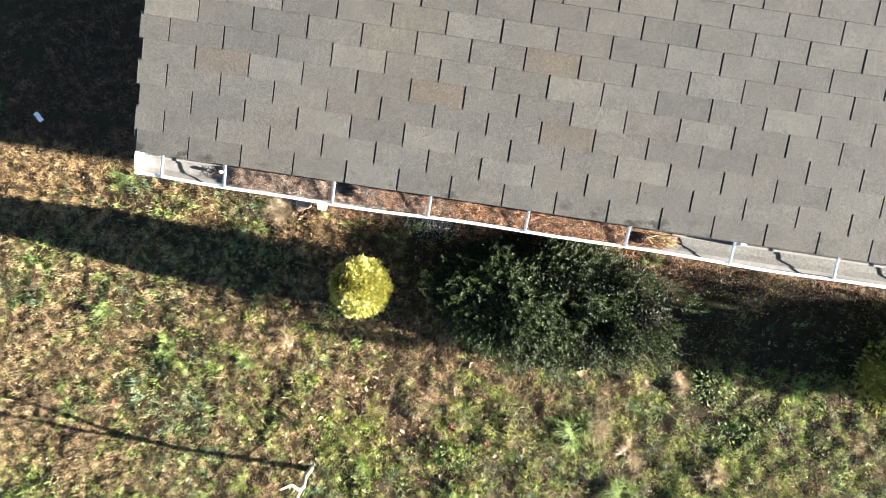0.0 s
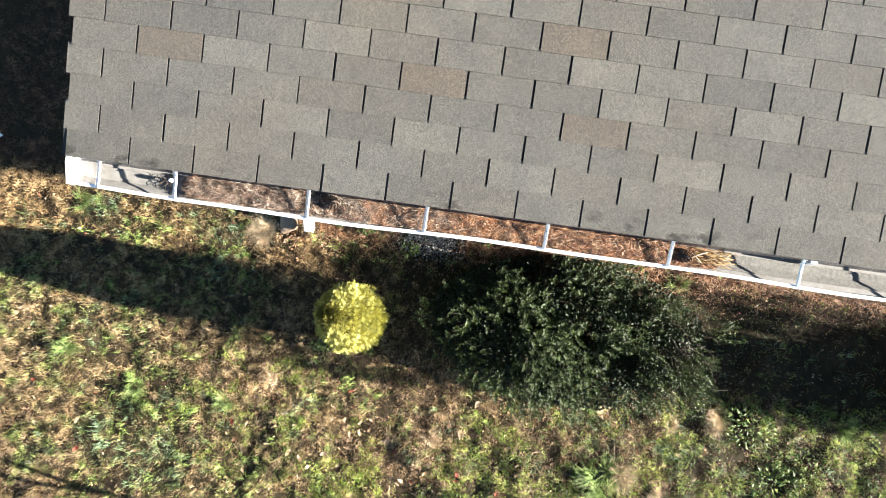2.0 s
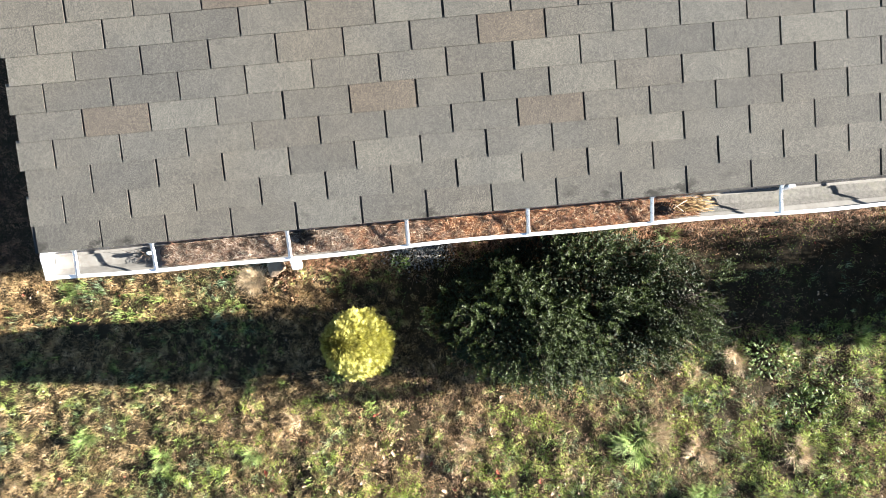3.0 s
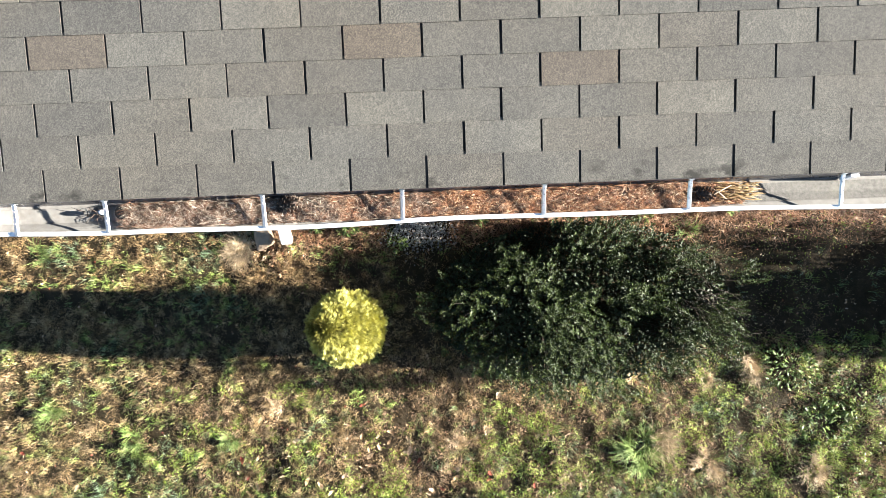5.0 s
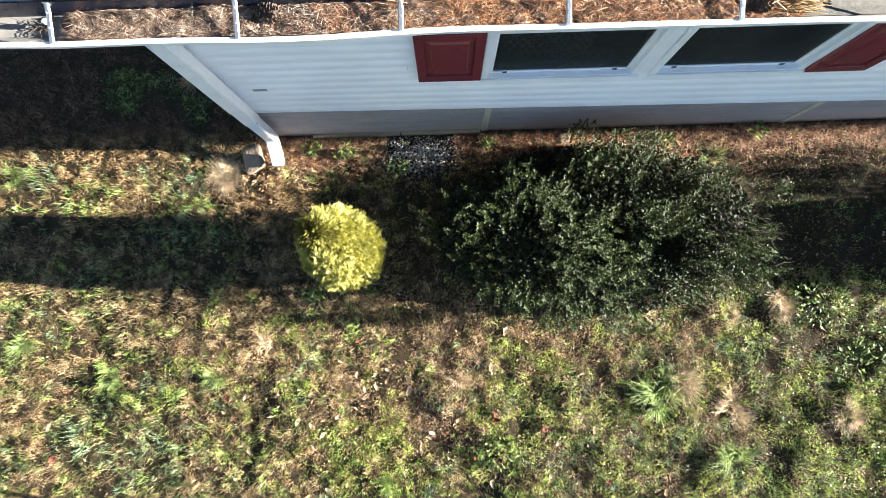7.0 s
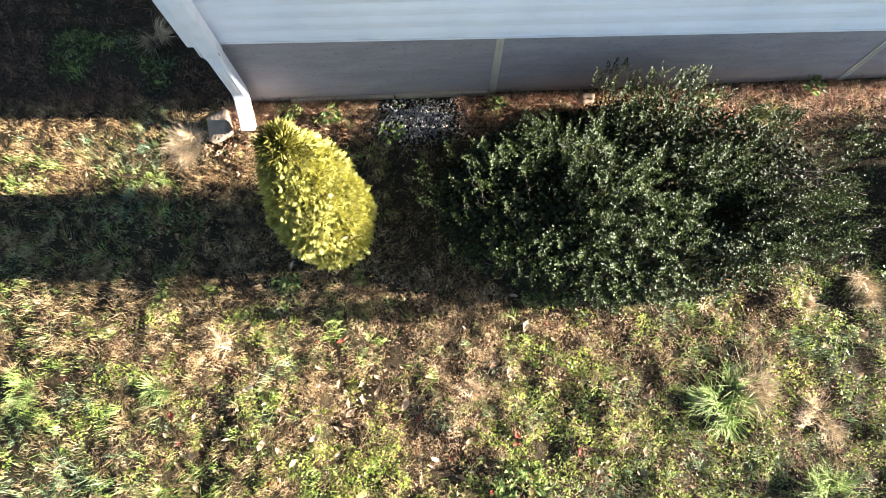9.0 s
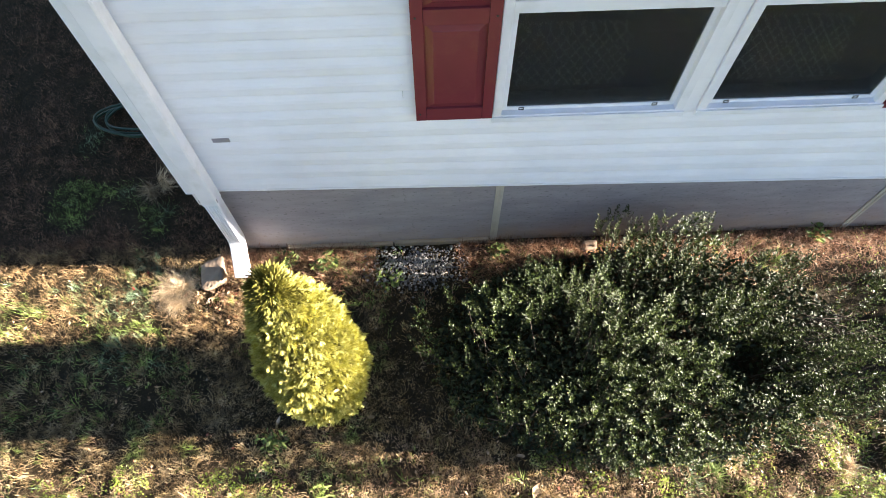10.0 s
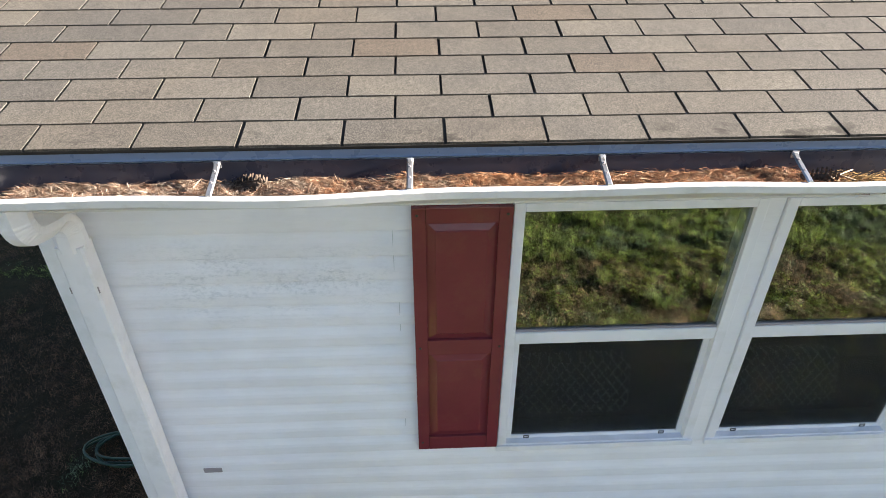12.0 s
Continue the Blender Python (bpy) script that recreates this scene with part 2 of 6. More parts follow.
def soil_material():
    m, nt, b = material("lawn_soil", 0.95, spec=0.15)
    n1, n2, n3 = noise_at(nt, 1.2, 4.0), noise_at(nt, 11.0, 6.0, 0.7), noise_at(nt, 120.0, 3.0)
    a = ramp(nt, n1, [(0.35, (0.034, 0.021, 0.011)), (0.65, (0.020, 0.018, 0.007))])
    c = mix(nt, 0.65, a, ramp(nt, n2, [(0.3, (0.014, 0.011, 0.007)), (0.55, (0.032, 0.024, 0.014)), (0.75, (0.08, 0.055, 0.028))]))
    c = mix(nt, 0.8, c, grey(nt, n3, 0.45, 1.5, 0.3, 0.7), "MULTIPLY")
    # thick grass cover further out
    far = node(nt, "VectorMath")
    far.operation = "LENGTH"
    nt.links.new(place_of(nt), far.inputs[0])
    reach = nt.nodes.new("ShaderNodeMapRange")
    reach.inputs["From Min"].default_value, reach.inputs["From Max"].default_value = 4.6, 6.2
    nt.links.new(far.outputs["Value"], reach.inputs["Value"])
    sward = ramp(nt, mix(nt, 0.5, noise_at(nt, 0.9, 5.0, 0.65), noise_at(nt, 9.0, 5.0, 0.7)), [(0.35, (0.014, 0.015, 0.006)), (0.5, (0.034, 0.029, 0.012)), (0.65, (0.062, 0.045, 0.022))])
    c = mix(nt, reach.outputs[0], c, mix(nt, 0.8, sward, grey(nt, n3, 0.4, 1.5, 0.3, 0.7), "MULTIPLY"))
    nt.links.new(c, b.inputs["Base Color"])
    bump(nt, b, n2, 0.8, 0.03)
    return m


M_SOIL = soil_material()
STRAW = [(0.05, (0.17, 0.108, 0.045)), (0.35, (0.35, 0.238, 0.112)), (0.6, (0.47, 0.345, 0.180)), (0.82, (0.59, 0.46, 0.28)), (1.0, (0.38, 0.205, 0.10))]
GOLD = [(0.05, (0.15, 0.085, 0.040)), (0.4, (0.37, 0.245, 0.115)), (0.7, (0.54, 0.38, 0.19)), (1.0, (0.66, 0.51, 0.30))]
GREEN = [(0.1, (0.060, 0.100, 0.022)), (0.4, (0.21, 0.305, 0.062)), (0.7, (0.42, 0.54, 0.13)), (0.95, (0.66, 0.74, 0.29))]
BLUEGREEN = [(0.1, (0.065, 0.115, 0.055)), (0.5, (0.19, 0.275, 0.145)), (0.95, (0.46, 0.55, 0.38))]
M_GRASS_DRY = blade_material("dry_grass", STRAW, GREEN, 0.02, 0.2)
M_GRASS_GOLD = blade_material("golden_dead_grass", GOLD, STRAW, -0.08, 0.2)
M_GRASS_GREEN = blade_material("green_grass", GREEN, BLUEGREEN, 0.06, 0.3)
M_YARD = blade_material("yard_grass", [(0.0, (0.10, 0.045, 0.024)), (0.5, (0.21, 0.110, 0.062)), (1.0, (0.34, 0.20, 0.12))], GREEN, -0.10, 0.15)
M_CLOVER = blade_material("lawn_weeds", [(0.1, (0.20, 0.29, 0.035)), (0.5, (0.35, 0.46, 0.075)), (0.95, (0.62, 0.69, 0.18))], GREEN, 0.03, 0.5, 0.32)
M_DOCK = blade_material("dock_leaves", [(0.1, (0.050, 0.085, 0.022)), (0.5, (0.13, 0.19, 0.050)), (0.85, (0.32, 0.40, 0.12)), (1.0, (0.30, 0.13, 0.08))], GREEN, -0.1, 0.25, 0.5)
M_WALL_LITTER = blade_material("wall_litter", [(0.0, (0.13, 0.05, 0.026)), (0.5, (0.36, 0.185, 0.10)), (1.0, (0.64, 0.45, 0.30))], STRAW, -0.1, 0.15)
M_STRAW_CLUMP = blade_material("bleached_grass", [(0.0, (0.34, 0.23, 0.12)), (0.5, (0.60, 0.45, 0.28)), (1.0, (0.82, 0.68, 0.48))], STRAW, -0.05, 0.2)
M_TUFT = blade_material("tuft_blades", [(0.1, (0.13, 0.20, 0.05)), (0.5, (0.28, 0.38, 0.11)), (0.95, (0.54, 0.64, 0.26))], BLUEGREEN, -0.15, 0.3)
M_LEAF_DRY = blade_material("fallen_leaves", [(0.0, (0.30, 0.12, 0.055)), (0.35, (0.48, 0.31, 0.18)), (0.75, (0.58, 0.45, 0.31)), (1.0, (0.80, 0.69, 0.55))], STRAW, -0.2, 0.15)
M_DEAD_WEED = blade_material("dead_weeds", [(0.05, (0.22, 0.12, 0.07)), (0.5, (0.39, 0.25, 0.155)), (0.95, (0.52, 0.37, 0.25))], STRAW, -0.1, 0.2)
M_LEAF_RED = blade_material("red_leaves", [(0.0, (0.20, 0.03, 0.025)), (1.0, (0.34, 0.09, 0.05))], STRAW, -0.4, 0.2)


def leaf_material(name, stops, rough, spec, light=0.2):
    m, nt, b = material(name, rough, spec=spec)
    c = ramp(nt, island_random(nt), stops)
    c = mix(nt, 1.0, c, grey(nt, noise_at(nt, 6.0, 2.0), 0.7, 1.25, 0.3, 0.7), "MULTIPLY")
    nt.links.new(c, b.inputs["Base Color"])
    t = nt.nodes.new("ShaderNodeBsdfTranslucent")
    nt.links.new(c, t.inputs["Color"])
    mx = nt.nodes.new("ShaderNodeMixShader")
    mx.inputs[0].default_value = light
    nt.links.new(b.outputs[0], mx.inputs[1])
    nt.links.new(t.outputs[0], mx.inputs[2])
    nt.links.new(mx.outputs[0], nt.nodes["Material Output"].inputs[0])
    return m


M_HOLLY = leaf_material("glossy_shrub_leaf", [(0.0, (0.010, 0.017, 0.005)), (0.5, (0.026, 0.039, 0.011)), (0.88, (0.050, 0.068, 0.016)), (1.0, (0.078, 0.097, 0.032))], 0.42, 0.20, 0.15)
# darker copy of the shrub leaf colour: the crown's inner shade, painted in
M_HOLLY_SHADE = leaf_material("shade_shrub_leaf", [(0.0, (0.010, 0.016, 0.007)), (1.0, (0.026, 0.038, 0.014))], 0.6, 0.25, 0.05)
M_THUJA = leaf_material("golden_thuja_spray", [(0.0, (0.25, 0.225, 0.034)), (0.4, (0.36, 0.345, 0.082)), (0.8, (0.45, 0.435, 0.135)), (1.0, (0.55, 0.535, 0.235))], 0.6, 0.25, 0.10)
# darker copy of the spray colour, painting shade into the crown's inside
M_THUJA_SHADE = leaf_material("shade_thuja_spray", [(0.0, (0.06, 0.058, 0.010)), (1.0, (0.16, 0.150, 0.030))], 0.7, 0.2)
M_TWIG = plain_material("twig_bark", (0.042, 0.028, 0.020), 0.8, vary=0.3, scale=30.0)
M_TWIG_PALE = plain_material("pale_twig_bark", (0.30, 0.235, 0.17), 0.75, vary=0.2, scale=30.0)


def needle_material():
    m, nt, b = material("pine_needles", 0.6, spec=0.3)
    r = island_random(nt)
    pos = place_of(nt)
    sep = nt.nodes.new("ShaderNodeSeparateXYZ")
    nt.links.new(pos, sep.inputs[0])
    add = nt.nodes.new("ShaderNodeMath")
    add.operation = "MULTIPLY_ADD"
    nt.links.new(noise_at(nt, 11.0, 3.0), add.inputs[0])
    add.inputs[1].default_value = 2.2
    nt.links.new(sep.outputs["X"], add.inputs[2])
    rust = ramp(nt, r, [(0.0, (0.07, 0.022, 0.009)), (0.45, (0.26, 0.100, 0.042)), (0.8, (0.44, 0.24, 0.12)), (1.0, (0.66, 0.50, 0.34))])
    pale = ramp(nt, r, [(0.0, (0.06, 0.026, 0.016)), (0.4, (0.24, 0.135, 0.085)), (0.75, (0.40, 0.31, 0.235)), (1.0, (0.64, 0.56, 0.46))])
    mr = nt.nodes.new("ShaderNodeMapRange")
    mr.inputs["From Min"].default_value, mr.inputs["From Max"].default_value = 0.55, 1.35
    nt.links.new(add.outputs[0], mr.inputs["Value"])
    shade = grey(nt, noise_at(nt, 22.0, 4.0, 0.65), 0.18, 1.02, 0.36, 0.60)
    nt.links.new(mix(nt, 1.0, mix(nt, mr.outputs[0], pale, rust), shade, "MULTIPLY"), b.inputs["Base Color"])
    return m


M_NEEDLE = needle_material()
M_NEEDLE_GOLD = leaf_material("golden_needles", [(0.0, (0.22, 0.115, 0.035)), (1.0, (0.38, 0.26, 0.11))], 0.6, 0.3, 0.1)
M_CONE = plain_material("pine_cone", (0.055, 0.038, 0.027), 0.8, vary=0.4, scale=60.0)
M_GRIT = plain_material("shingle_grit", (0.13, 0.122, 0.11), 0.95, vary=0.35, scale=60.0, fine=0.8, fine_scale=400.0, dirt=(0.16, 0.15, 0.12), dirt_scale=14.0)
M_SILT = plain_material("pale_silt", (0.20, 0.19, 0.175), 0.9, vary=0.2, scale=20.0, dirt=(0.16, 0.14, 0.12), dirt_scale=18.0)
M_SEAM = plain_material("shadowed_seam", (0.50, 0.51, 0.53), 0.6)
M_STONE = plain_material("field_stone", (0.22, 0.158, 0.108), 0.85, vary=0.3, scale=9.0, fine=0.5, fine_scale=50.0)
M_GRAVEL = leaf_material("grey_gravel", [(0.0, (0.07, 0.068, 0.068)), (0.5, (0.17, 0.165, 0.16)), (1.0, (0.28, 0.272, 0.262))], 0.85, 0.2, 0.0)
M_HOSE = plain_material("green_hose", (0.005, 0.032, 0.016), 0.38)
M_BRASS = plain_material("hose_fitting", (0.55, 0.55, 0.53), 0.3, metal=0.8)
M_LITTER = plain_material("white_litter", (0.75, 0.77, 0.82), 0.5)
M_RUBBER = plain_material("black_plastic", (0.01, 0.01, 0.011), 0.5)

# ---- building helpers ----
def mesh_of(name, bm, mat):
    me = bpy.data.meshes.new(name)
    bm.to_mesh(me)
    bm.free()
    if mat:
        me.materials.append(mat)
    return me


def part(name, bm, mat, parent, label=""):
    ob = new(name, mesh_of(name, bm, mat))
    ob.parent = parent
    return tagged(ob, label) if label else ob


def thing(name, at=(0, 0, 0), label="", category="", group="", kind="", turn=(0, 0, 0)):
    ob = new(name)
    ob.matrix_basis = pose(*at, *turn)
    ob.empty_display_size = 0.1
    return tagged(ob, label, category, group, kind)


def box(bm, x0, x1, y0, y1, z0, z1, bevel=0.0):
    m = Matrix.LocRotScale(((x0 + x1) / 2, (y0 + y1) / 2, (z0 + z1) / 2), None, (abs(x1 - x0), abs(y1 - y0), abs(z1 - z0)))
    made = bmesh.ops.create_cube(bm, size=1, matrix=m)
    if bevel:
        edges = list({e for v in made["verts"] for e in v.link_edges})
        bmesh.ops.bevel(bm, geom=edges, offset=bevel, segments=2, affect="EDGES", profile=0.6)
    return bm


def one_box(x0, x1, y0, y1, z0, z1, bevel=0.0):
    return box(bmesh.new(), x0, x1, y0, y1, z0, z1, bevel)


def tris_mesh(name, verts, tris, mat, smooth=False):
    """A mesh from arrays of corners and triangles."""
    me = bpy.data.meshes.new(name)
    n, k = len(verts), len(tris)
    me.vertices.add(n)
    me.vertices.foreach_set("co", np.ascontiguousarray(verts, np.float32).ravel())
    me.loops.add(3 * k)
    me.loops.foreach_set("vertex_index", np.ascontiguousarray(tris, np.int32).ravel())
    me.polygons.add(k)
    me.polygons.foreach_set("loop_start", np.arange(0, 3 * k, 3, dtype=np.int32))
    me.polygons.foreach_set("loop_total", np.full(k, 3, np.int32))
    me.update(calc_edges=True)
    me.validate()
    if smooth:
        me.polygons.foreach_set("use_smooth", np.ones(k, bool))
    me.materials.append(mat)
    return me


def tube(bm, points, radius, sides=6, taper=1.0):
    """A round rod along points."""
    rings = []
    n = len(points)
    for i, p in enumerate(points):
        p = Vector(p)
        d = (Vector(points[min(i + 1, n - 1)]) - Vector(points[max(i - 1, 0)])).normalized()
        u = d.cross(Vector((0, 0, 1)) if abs(d.z) < 0.9 else Vector((1, 0, 0))).normalized()
        w = d.cross(u)
        r = radius * (1 + (taper - 1) * i / max(1, n - 1))
        rings.append([bm.verts.new(p + r * (math.cos(6.2832 * j / sides) * u + math.sin(6.2832 * j / sides) * w)) for j in range(sides)])
    for a, b in zip(rings, rings[1:]):
        for j in range(sides):
            bm.faces.new((a[j], a[(j + 1) % sides], b[(j + 1) % sides], b[j])).smooth = True
    bm.faces.new(rings[0][::-1])
    bm.faces.new(rings[-1])


def sweep(bm, rings, closed_ring=True, caps=True):
    """Join rings of points into a skin."""
    vs = [[bm.verts.new(p) for p in ring] for ring in rings]
    n = len(vs[0])
    for a, b in zip(vs, vs[1:]):
        for j in range(n if closed_ring else n - 1):
            bm.faces.new((a[j], a[(j + 1) % n], b[(j + 1) % n], b[j]))
    if caps and closed_ring:
        bm.faces.new(vs[0][::-1])
        bm.faces.new(vs[-1])
    bmesh.ops.recalc_face_normals(bm, faces=bm.faces)


def value_noise(x, y, scale, seed):
    g = np.random.default_rng(seed).random((257, 257))
    u, v = np.asarray(x) * scale + 64.0, np.asarray(y) * scale + 64.0
    i, j = np.floor(u).astype(int), np.floor(v).astype(int)
    fu, fv = u - i, v - j
    fu, fv = fu * fu * (3 - 2 * fu), fv * fv * (3 - 2 * fv)
    i, j = i % 256, j % 256
    return (g[i, j] * (1 - fu) + g[i + 1, j] * fu) * (1 - fv) + (g[i, j + 1] * (1 - fu) + g[i + 1, j + 1] * fu) * fv


def ground_height(x, y):
    """Uneven lawn: soft swells and small hummocks, flat by the wall's foot."""
    near = np.clip((0.25 - np.asarray(y)) / 0.5, 0.25, 1.0)
    far = np.clip(1.2 - np.hypot(x, y) / 40.0, 0.0, 1.0)
    return near * far * (0.05 * (value_noise(x, y, 0.7, 1) - 0.5) + 0.060 * (value_noise(x, y, 3.2, 2) - 0.5) + 0.050 * (value_noise(x, y, 8.0, 3) - 0.5))


# ---- ground: one sheet to the horizon ----
def spread(lo, hi, step):
    core = np.arange(lo, hi + step / 2, step)
    out = [step * 1.6]
    while sum(out) < 700:
        out.append(out[-1] * 1.5)
    reach = np.cumsum(out)
    return np.concatenate([lo - reach[::-1], core, hi + reach])


def build_ground():
    xs, ys = spread(-6.0, 6.0, 0.055), spread(-5.5, 3.5, 0.055)
    gx, gy = np.meshgrid(xs, ys, indexing="ij")
    v = np.stack([gx, gy, ground_height(gx, gy)], -1).reshape(-1, 3)
    a, b = np.meshgrid(np.arange(len(xs) - 1), np.arange(len(ys) - 1), indexing="ij")
    k = (a * len(ys) + b).ravel()
    w = len(ys)
    tris = np.concatenate([np.stack([k, k + w, k + w + 1], -1), np.stack([k, k + w + 1, k + 1], -1)])
    ob = new("ground", tris_mesh("ground", v, tris, M_SOIL, True))
    tagged(ob, "uneven winter lawn of bare soil and thatch", "lawn", kind="structure")


build_ground()

# ---- the house: plan numbers ----
WALL_Y, WALL_L, WALL_R = 0.28, -1.466, 15.2     # outer face of the front wall, its two ends
WALL_BACK = 7.0
TAB, COURSE, PITCH = 0.305, 0.127, radians(12.0)
EAVE_Z, RAKE_X = 3.10, -1.843
CP, SP = math.cos(PITCH), math.sin(PITCH)
WIN_Z0, WIN_Z1 = 1.392, 2.745
WINDOWS = [(0.264, 1.212), (1.283, 2.217)]


def roof_point(x, s, up=0.0):
    return Vector((x, s * CP - up * SP, EAVE_Z + s * SP + up * CP))


def siding_foot(x):
    return 0.803 - 0.0315 * (x + 1.3)


def build_walls():
    wall = thing("wall_front", label="off-white vinyl lap siding wall with a grey chalky smear", category="wall", kind="structure")
    # solid wall behind the boards, with the two window openings left free
    cells = [(WALL_L, WINDOWS[0][0], 0.60, 3.0), (WINDOWS[0][1], WINDOWS[1][0], 0.60, 3.0), (WINDOWS[1][1], WALL_R, 0.60, 3.0)]
    cells += [(a, b, 0.60, WIN_Z0) for a, b in WINDOWS] + [(a, b, WIN_Z1, 3.0) for a, b in WINDOWS]
    bm = bmesh.new()
    for a, b, z0, z1 in cells:
        box(bm, a, b, WALL_Y + 0.012, WALL_Y + 0.14, z0, z1)
    part("sheathing", bm, M_FASCIA, wall)
    # lap boards: a straight face leaning out to its butt edge, a hollow above it
    step = 0.1145
    n = int((3.0 - 0.80) / step) + 1
    spans = [(-1.374, WINDOWS[0][0] - 0.004), (WINDOWS[0][1] + 0.002, WINDOWS[1][0] - 0.002), (WINDOWS[1][1] + 0.004, 6.6)]
    for i in range(n):
        z0 = 0.803 + i * step
        z1 = z0 + step
        if z0 > 2.99:
            continue
        clear = z1 > WIN_Z0 + 0.005 and z0 < WIN_Z1
        for a, b in (spans if clear else [(spans[0][0], spans[2][1])]):
            bm = bmesh.new()
            tilt = [0.0315 * max(0.0, min(1.0, (1.38 - z) / 0.56)) for z in (z0, z1)]
            rings = []
            count = 2 + int((b - a) / 0.7)
            for k in range(count):
                x = a + (b - a) * k / (count - 1)
                d0, d1 = -tilt[0] * (x + 1.3), -tilt[1] * (x + 1.3)
                wob = 0.0012 * math.sin(2.7 * x + i * 1.9)
                prof = [(0.004, -0.004), (-0.0150, 0.0), (-0.0170, 0.003), (-0.0172, 0.010), (-0.0145, 0.045), (-0.0105, 0.060), (-0.0040, 0.074), (0.0025, 0.090), (0.0060, 0.104), (0.0070, step + 0.004), (0.0100, step + 0.004), (0.0100, -0.004)]
                rings.append([(x, WALL_Y + py + wob, z0 + pz + d0 + (d1 - d0) * min(1.0, max(0.0, pz / step))) for py, pz in prof])
            sweep(bm, rings)
            for f in bm.faces:
                f.smooth = False
            part("siding_board", bm, M_SIDING, wall)
    # starter trim along the sloping foot of the siding
    bm = bmesh.new()
    rings = [[(x, WALL_Y - 0.021, siding_foot(x) - 0.006), (x, WALL_Y - 0.021, siding_foot(x) + 0.012), (x, WALL_Y + 0.012, siding_foot(x) + 0.010), (x, WALL_Y + 0.012, siding_foot(x) - 0.006)] for x in (-1.372, 1.0, 3.0, 6.6)]
    sweep(bm, rings)
    part("starter_trim", bm, M_VINYL_TRIM, wall, "pale vinyl starter strip")
    bm = bmesh.new()
    box(bm, WALL_L, WALL_L + 0.092, WALL_Y - 0.022, WALL_Y + 0.010, siding_foot(-1.45) - 0.03, 2.99, 0.003)
    box(bm, WALL_L - 0.012, WALL_L + 0.004, WALL_Y - 0.0215, WALL_Y + 0.09, siding_foot(-1.45) - 0.03, 2.99, 0.003)
    part("corner_post", bm, M_VINYL_TRIM, wall, "white vinyl corner post")
    for x, z, w in ((-0.185, 2.555, 0.21), (-0.172, 2.24, 0.20), (-0.170, 1.60, 0.10)):
        part("board_seam", one_box(x - 0.0008, x + 0.0008, WALL_Y - 0.0145, WALL_Y - 0.008, z - w / 2, z + w / 2), M_SEAM, wall)

    for nm, bx in (("wall_side", (WALL_L, WALL_L + 0.14, WALL_Y + 0.142, WALL_BACK, 0.60, 3.05)), ("wall_end", (WALL_R - 0.14, WALL_R, WALL_Y + 0.142, WALL_BACK, 0.60, 3.05)), ("wall_back", (WALL_L + 0.142, WALL_R - 0.142, WALL_BACK - 0.14, WALL_BACK, 0.60, 3.05))):
        ob = new(nm, mesh_of(nm, one_box(*bx), M_SIDING))
        tagged(ob, "off-white vinyl clad house wall", "wall", kind="structure")
    ob = new("floor", mesh_of("floor", one_box(WALL_L + 0.145, WALL_R - 0.145, WALL_Y + 0.145, WALL_BACK - 0.145, 0.62, 0.80), M_ROOM))
    tagged(ob, "dim room floor behind the windows", "floor", kind="structure")
    ob = new("ceiling", mesh_of("ceiling", one_box(WALL_L + 0.145, WALL_R - 0.145, WALL_Y + 0.145, WALL_BACK - 0.145, 2.90, 2.96), M_ROOM))
    tagged(ob, "dim room ceiling behind the windows", "ceiling", kind="structure")

    skirt = thing("skirting", label="grey pebbled skirting panels with mud splashes", category="skirting", kind="structure")
    edges = [-1.44, 0.362, 2.83, 5.3, 7.8, 10.3, 12.8, 15.2]
    for a, b in zip(edges, edges[1:]):
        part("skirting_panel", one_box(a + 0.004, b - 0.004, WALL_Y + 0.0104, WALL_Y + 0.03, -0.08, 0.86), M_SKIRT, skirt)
    for x in edges[1:-1]:
        bm = bmesh.new()
        top = siding_foot(x) - 0.007
        box(bm, x - 0.024, x - 0.006, WALL_Y + 0.002, WALL_Y + 0.0102, -0.02, top, 0.002)
        box(bm, x + 0.006, x + 0.024, WALL_Y + 0.002, WALL_Y + 0.0102, -0.02, top, 0.002)
        box(bm, x - 0.008, x + 0.008, WALL_Y + 0.006, WALL_Y + 0.0102, -0.02, top)
        part("batten", bm, M_TAN, skirt, "tan plastic joint batten")
    for a, b, z in ((-1.05, -0.33, 0.035), (-0.32, 0.33, 0.05)):
        part("foot_board", one_box(a, b, WALL_Y - 0.016, WALL_Y + 0.009, -0.03, z, 0.004), M_BOARD, skirt, "weathered wooden foot board")
    for nm, bx in (("skirting_side", (WALL_L + 0.05, WALL_L + 0.08, WALL_Y + 0.032, WALL_BACK, -0.05, 0.62)), ("skirting_end", (WALL_R - 0.08, WALL_R - 0.05, WALL_Y + 0.032, WALL_BACK, -0.05, 0.62))):
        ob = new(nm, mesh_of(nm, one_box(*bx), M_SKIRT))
        tagged(ob, "grey pebbled skirting panel", "skirting", kind="structure")


build_walls()


